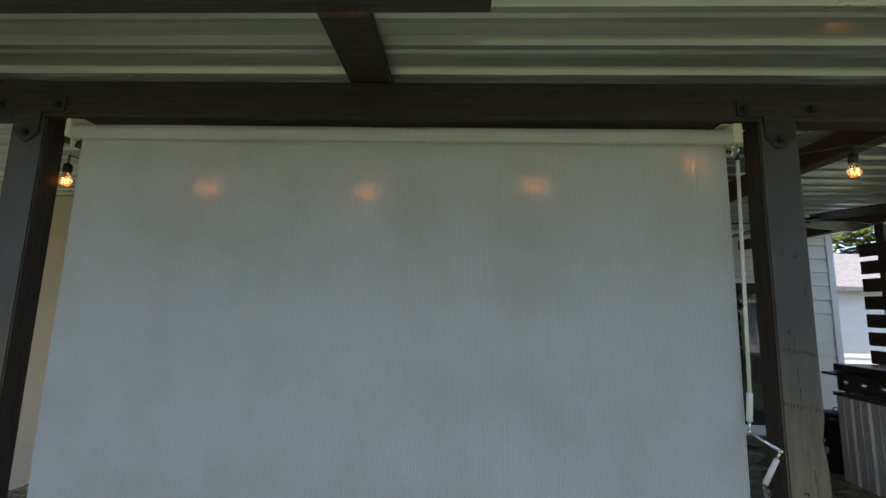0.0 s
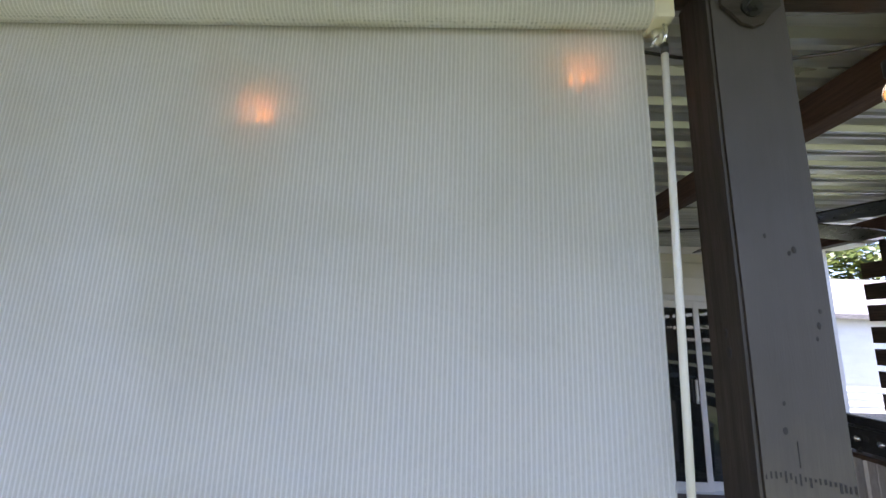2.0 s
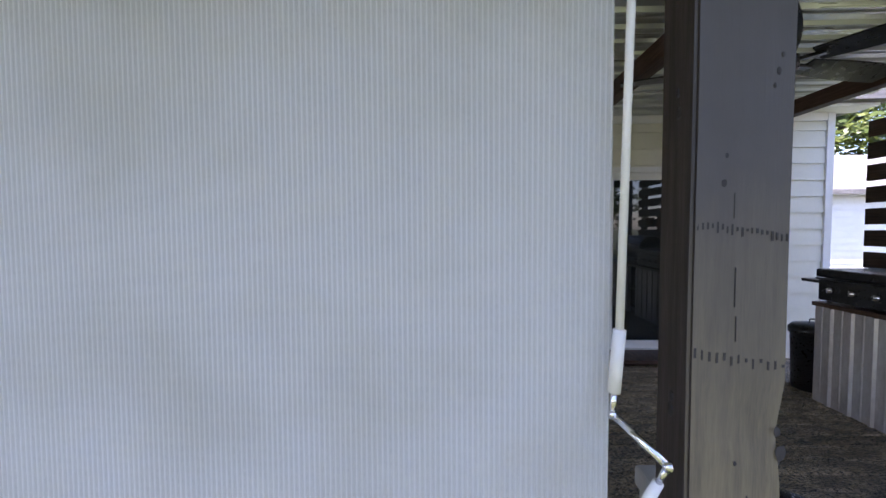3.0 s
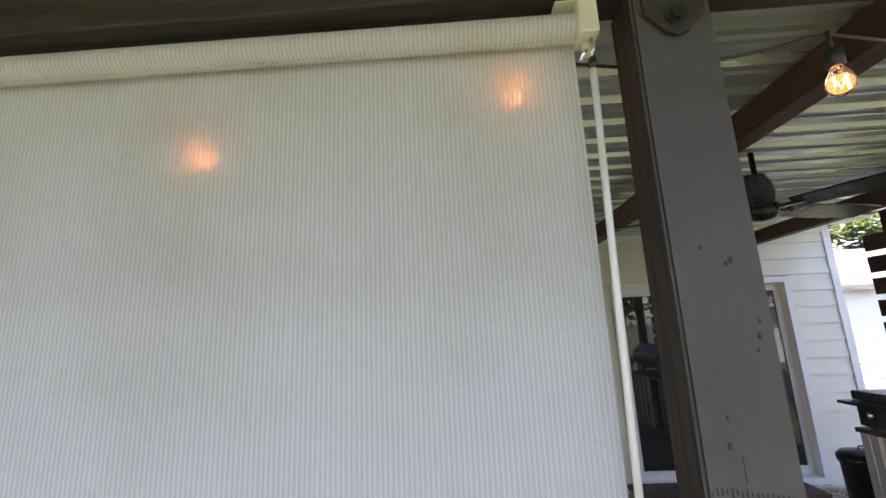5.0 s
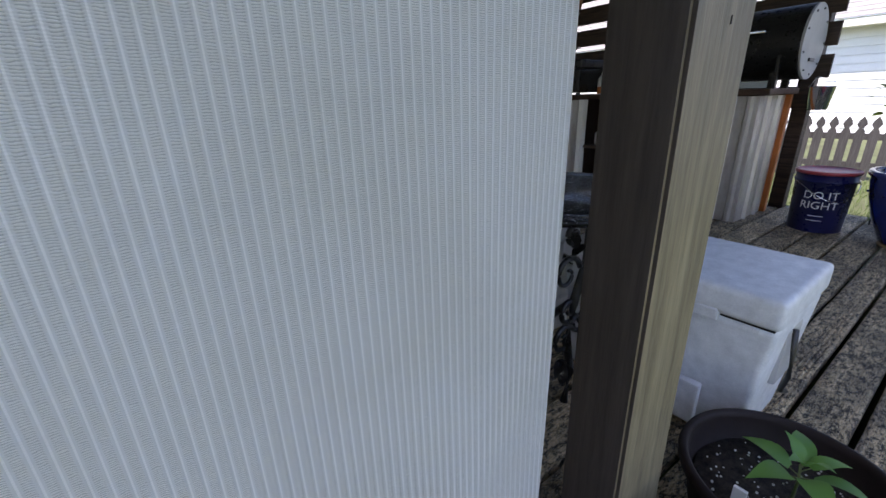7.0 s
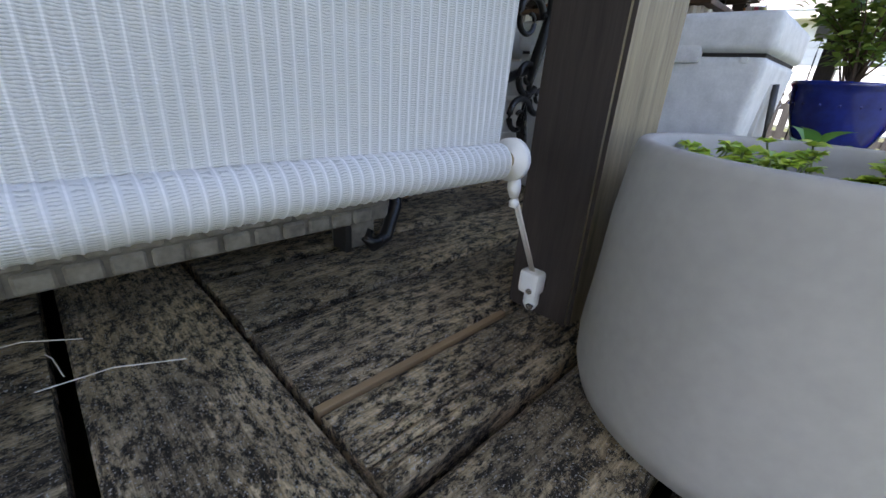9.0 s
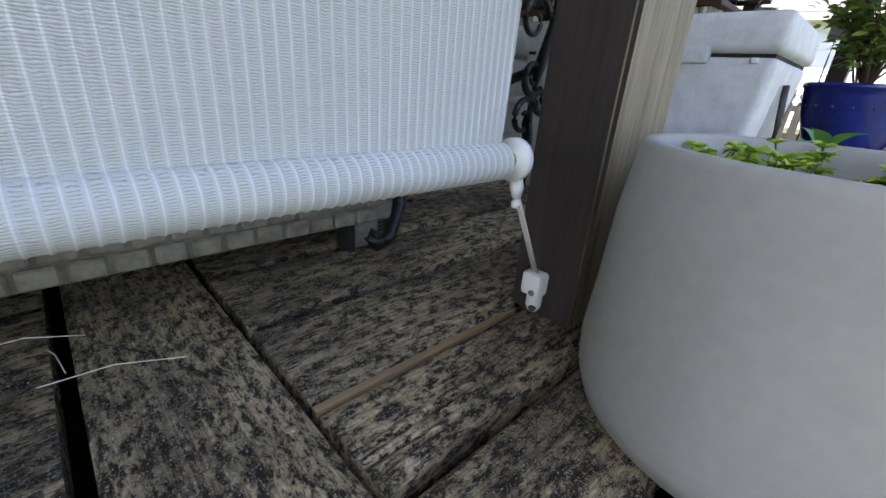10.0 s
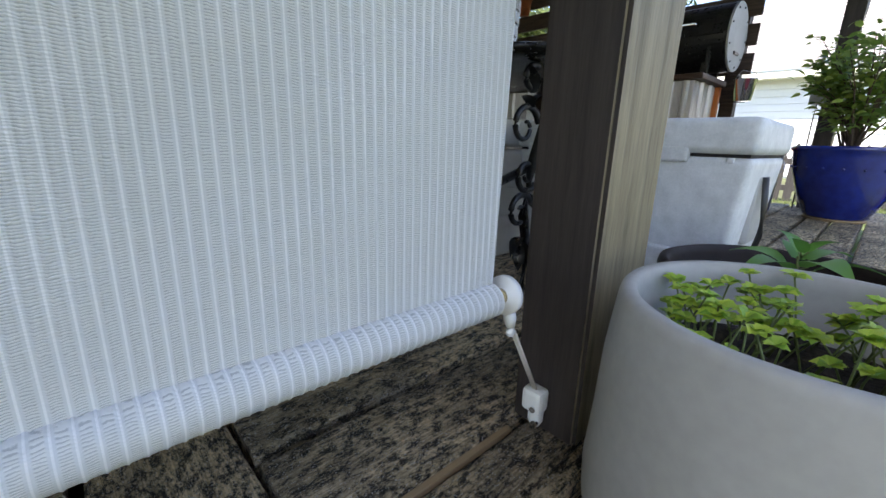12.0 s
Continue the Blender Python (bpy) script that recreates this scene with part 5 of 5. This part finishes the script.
# ---- picket fence ----
fence = thing("picket_fence", (7.0, 0, -0.30), "weathered grey picket fence with pointed tops beyond the lawn", "fence")
bm = bmesh.new()
outline = ((-0.045, 0), (-0.045, 0.60), (-0.02, 0.64), (-0.05, 0.69), (-0.03, 0.74), (0, 0.79), (0.03, 0.74), (0.05, 0.69), (0.02, 0.64), (0.045, 0.60), (0.045, 0))
f = bm.faces.new([bm.verts.new((0, y, z)) for y, z in outline])
r = bmesh.ops.extrude_face_region(bm, geom=[f])
for v in r["geom"]:
    if isinstance(v, bmesh.types.BMVert):
        v.co.x += 0.02
bmesh.ops.recalc_face_normals(bm, faces=bm.faces)
first = part("picket", bm, M_FENCE, fence)
first.location = (0, -3.0, 0)
for k in range(1, 56):
    o = new("picket", first.data)
    o.parent = fence
    o.location = (0, -3.0 + k * 0.135, 0)
for z in (0.14, 0.50):
    part("rail", box(0.021, 0.06, -3.1, 4.6, z, z + 0.08, 0.003), M_FENCE, fence)

# ---- neighbour's house and the shed ----
nb = thing("neighbour_house", (0, 0, 0), "white sided neighbouring house with grey shingle roof", "house")
NX = 13.5
part("wall", box(NX, NX + 0.2, -12, 14, -0.3, 2.15), M_SIDEW, nb)
nlap = None
for i in range(13):
    z = -0.25 + i * 0.18
    if nlap is None:
        o = part("siding_board", lap(26), M_SIDEW, nb)
        nlap = o.data
    else:
        o = new("siding_board", nlap)
        o.parent = nb
    o.matrix_basis = pose(NX - 0.03, 14, z, 0, 0, -90)
part("fascia", box(NX - 0.5, NX - 0.46, -12.3, 14.3, 2.12, 2.30, 0.01), M_SIDE, nb, "cream fascia")
part("soffit", box(NX - 0.46, NX, -12.3, 14.3, 2.14, 2.17), M_TRIM, nb)
rows = 22
for i in range(rows):
    bm = bmesh.new()
    x0, z0 = NX - 0.52 + i * 0.22, 2.30 + i * 0.125
    cur = [bm.verts.new((x0, -12.3, z0 + 0.02)), bm.verts.new((x0, 14.3, z0 + 0.02)), bm.verts.new((x0 + 0.22, -12.3, z0 + 0.125)), bm.verts.new((x0 + 0.22, 14.3, z0 + 0.125))]
    low = [bm.verts.new((x0, -12.3, z0)), bm.verts.new((x0, 14.3, z0))]
    bm.faces.new((cur[0], cur[1], cur[3], cur[2]))
    bm.faces.new((low[0], low[1], cur[1], cur[0]))
    part("shingle_course", bm, M_SHIN, nb, "grey shingle roof course")
for y in (-1.6, 4.0):
    w = part("window", box(NX - 0.06, NX - 0.035, y, y + 0.9, 0.6, 1.75, 0.004), M_PANE, nb, "dark window")
    for a, b, c, d in ((y - 0.07, y, 0.53, 1.82), (y + 0.9, y + 0.97, 0.53, 1.82), (y, y + 0.9, 1.75, 1.82), (y, y + 0.9, 0.53, 0.6)):
        part("frame", box(NX - 0.075, NX - 0.03, a, b, c, d, 0.004), M_TRIM, w)
shed = thing("garden_shed", (0, 0, 0), "white lap sided shed with grey shingle roof", "shed")
part("wall", box(8.6, 13.0, 10.6, 14.0, -0.3, 2.3), M_SIDEW, shed)
slap = None
for i in range(14):
    z = -0.28 + i * 0.18
    if slap is None:
        o = part("siding_board", lap(4.4), M_SIDEW, shed)
        slap = o.data
    else:
        o = new("siding_board", slap)
        o.parent = shed
    o.location = (8.6, 10.56, z)
wl = None
for i in range(14):
    z = -0.28 + i * 0.18
    if wl is None:
        o = part("siding_board", lap(3.4), M_SIDEW, shed)
        wl = o.data
    else:
        o = new("siding_board", wl)
        o.parent = shed
    o.matrix_basis = pose(8.56, 14.0, z, 0, 0, -90)
bm = bmesh.new()
a = [bm.verts.new(v) for v in ((8.2, 10.2, 2.28), (13.4, 10.2, 2.28), (13.4, 12.3, 3.5), (8.9, 12.3, 3.5), (8.2, 10.2, 2.40), (13.4, 10.2, 2.40), (13.4, 12.3, 3.62), (8.9, 12.3, 3.62), (8.2, 14.4, 2.28), (13.4, 14.4, 2.28), (8.2, 14.4, 2.4), (13.4, 14.4, 2.4))]
for q in ((4, 5, 6, 7), (0, 3, 2, 1), (0, 1, 5, 4), (7, 6, 11, 10), (4, 7, 10), (0, 4, 10, 8), (8, 10, 11, 9), (1, 2, 6, 5), (0, 8, 3)):
    bm.faces.new([a[i] for i in q])
part("roof", bm, M_SHIN, shed, "grey shingle roof")


def tree(at, h, spread, seed, n=7000):
    r = random.Random(seed)
    t = thing("tree", at, "tall leafy green tree beyond the yard", "tree", "trees")
    bark, lv = bmesh.new(), bmesh.new()
    rod([(0, 0, 0), (0.1, 0, h * 0.3), (0, 0.15, h * 0.6), (0.1, 0, h * 0.9)], [0.28, 0.22, 0.14, 0.04], 10, bark)
    tips = []
    for k in range(26):
        z0 = h * r.uniform(0.22, 0.85)
        a = r.uniform(0, 6.28)
        ln = spread * r.uniform(0.45, 1.0) * (1.15 - 0.6 * z0 / h)
        tip = Vector((math.cos(a) * ln, math.sin(a) * ln, z0 + ln * r.uniform(0.15, 0.6)))
        rod([(0, 0, z0), tip * 0.5 + Vector((0, 0, z0 * 0.5 + 0.1)), tip], [0.07, 0.045, 0.012], 6, bark)
        tips.append((Vector((0, 0, z0)), tip))
    verts, faces = [], []
    for k in range(n):
        b, tip = r.choice(tips)
        p = b.lerp(tip, r.uniform(0.35, 1.08)) + Vector((r.gauss(0, 1), r.gauss(0, 1), r.gauss(0, 0.8))) * spread * 0.13
        u = Vector((r.gauss(0, 1), r.gauss(0, 1), r.gauss(0, 0.6))).normalized()
        v = u.orthogonal().normalized()
        s = r.uniform(0.12, 0.26)
        i = len(verts)
        verts += [p - u * s, p + v * s * 0.45, p + u * s, p - v * s * 0.45]
        faces += [(i, i + 1, i + 2, i + 3)]
    part("trunk", bark, M_BARK, t, "", True)
    me = bpy.data.meshes.new("crown")
    me.from_pydata(verts, [], faces)
    me.materials.append(M_LEAF)
    o = new("crown", me)
    o.parent = t
    return t


for k, (x, y, h, s) in enumerate(((7.0, 17, 8.5, 3.4), (11, 19, 9.5, 3.8), (15.5, 18, 9, 3.6), (20, 15, 9, 3.6), (3.0, 19, 9, 3.5), (21, 8, 10, 4), (-8, -14, 9, 3.6), (-1, -17, 10, 4.0), (7, -16, 9, 3.8), (15, -13, 9, 3.6), (-14, -6, 9, 3.6))):
    tree((x, y, -0.3), h, s, 20 + k)

# grass beside the deck
r = random.Random(3)
verts, faces = [], []
for k in range(26000):
    x, y = r.uniform(-0.8, 6.8), -0.39 - abs(r.gauss(0, 1)) * 1.0
    if r.random() < 0.35:
        x, y = r.uniform(3.5, 6.9), r.uniform(-0.4, 3.2)
    h, a = r.uniform(0.03, 0.085), r.uniform(0, 6.28)
    dx, dy = math.cos(a) * 0.0035, math.sin(a) * 0.0035
    lx, ly = r.gauss(0, 0.02), r.gauss(0, 0.02)
    i = len(verts)
    verts += [(x - dx, y - dy, -0.301), (x + dx, y + dy, -0.301), (x + lx, y + ly, -0.30 + h)]
    faces.append((i, i + 1, i + 2))
me = bpy.data.meshes.new("grass")
me.from_pydata(verts, [], faces)
me.materials.append(M_GRASS)
tagged(new("grass", me), "short green lawn grass beside the deck", "grass", kind="stuff")

# ---- deck boards ----
deck = thing("floor", (0, 0, 0), "weathered blackened timber deck boards with gaps", "deck", kind="structure")
BR0, BR1 = -0.448, -0.299


def board(length, width, seed, ridged=False):
    """One plank along x with rounded, slightly uneven edges."""
    rr = random.Random(seed)
    n = 14
    sec = ((0, -0.035), (0, -0.007), (0.003, -0.002), (0.010, 0.0), (0.5, 0.0008), (1, 0.0), (2, -0.001), (3, -0.005), (3, -0.035))
    cut = sec
    if ridged:
        # weather has opened the grain into long furrows on one side
        cut = sec[:4] + tuple((0.012 + 0.0052 * k, -0.0055 if k % 2 else 0.0006) for k in range(12)) + sec[4:]
        n = 90
    bm = bmesh.new()
    rings = []
    for i in range(n + 1):
        x = length * i / n
        ring = []
        for q, (u, z) in enumerate(cut):
            yv = u if u < 0.1 else (width / 2 if u == 0.5 else width - (0.010 if u == 1 else 0.004 if u == 2 else 0.0))
            w = 0.0015 * noise.noise(Vector((x * 3 + seed, q * 0.7, 0)))
            if ridged and 4 <= q <= 15:
                yv += 0.003 * noise.noise(Vector((x * 6, q * 0.3, 4)))
                z *= 0.55 + noise.noise(Vector((x * 9, q * 1.3, 9)))
            ring.append(bm.verts.new((x, yv + (w if u in (0, 3) else 0), z + w * 0.6)))
        rings.append(ring)
    for a, b in zip(rings, rings[1:]):
        for q in range(len(cut) - 1):
            bm.faces.new((a[q], b[q], b[q + 1], a[q + 1]))
    bm.faces.new(rings[0])
    bm.faces.new(rings[-1][::-1])
    bmesh.ops.recalc_face_normals(bm, faces=bm.faces)
    return bm


ys = [-0.365, -0.228, -0.100, 0.013, 0.170, 0.329]
while ys[-1] < HY - 0.16:
    ys.append(ys[-1] + 0.156)
meshes = {}
for side, (xa, xb) in enumerate(((BR1 + 0.004, 3.42), (-4.7, BR0 - 0.012))):
    for i, (ya, yb) in enumerate(zip(ys, ys[1:])):
        wd = round(yb - ya - (0.016 if side else 0.015), 3)
        key = (side, wd)
        off = 0.03 if side else 0.0
        if key not in meshes:
            o = part("board", board(xb - xa, wd, i + side * 50, side == 0 and i == 2), M_DECK, deck)
            meshes[key] = o.data
        else:
            o = new("board", meshes[key])
            o.parent = deck
        o.location = (xa, ya + off + 0.005, 0.0)
        o.rotation_euler = (random.uniform(-0.006, 0.006), 0, 0)
o = part("board", board(HY + 0.36, BR1 - BR0 - 0.006, 200), M_DECK, deck)
o.matrix_basis = pose(BR1 - 0.002, -0.362, 0.0, 0, 0, 90)
for x0, x1, y in ((BR1 + 0.004, -0.02, 0.0105), (-0.72, BR0 - 0.02, 0.0405)):
    part("raw_edge", box(x0, x1, y - 0.0015, y + 0.0072, -0.02, -0.004, 0.001), M_EDGE, deck, "freshly exposed tan wood edge")
for y in (-0.30, 0.6, 1.5, 2.4, 3.3):
    part("joist", box(-4.7, 3.4, y, y + 0.04, -0.20, -0.037), M_BLKP, deck)
part("skirt", box(-4.7, 3.42, -0.395, -0.368, -0.30, -0.004, 0.003), M_DECK, deck, "weathered deck skirt board")
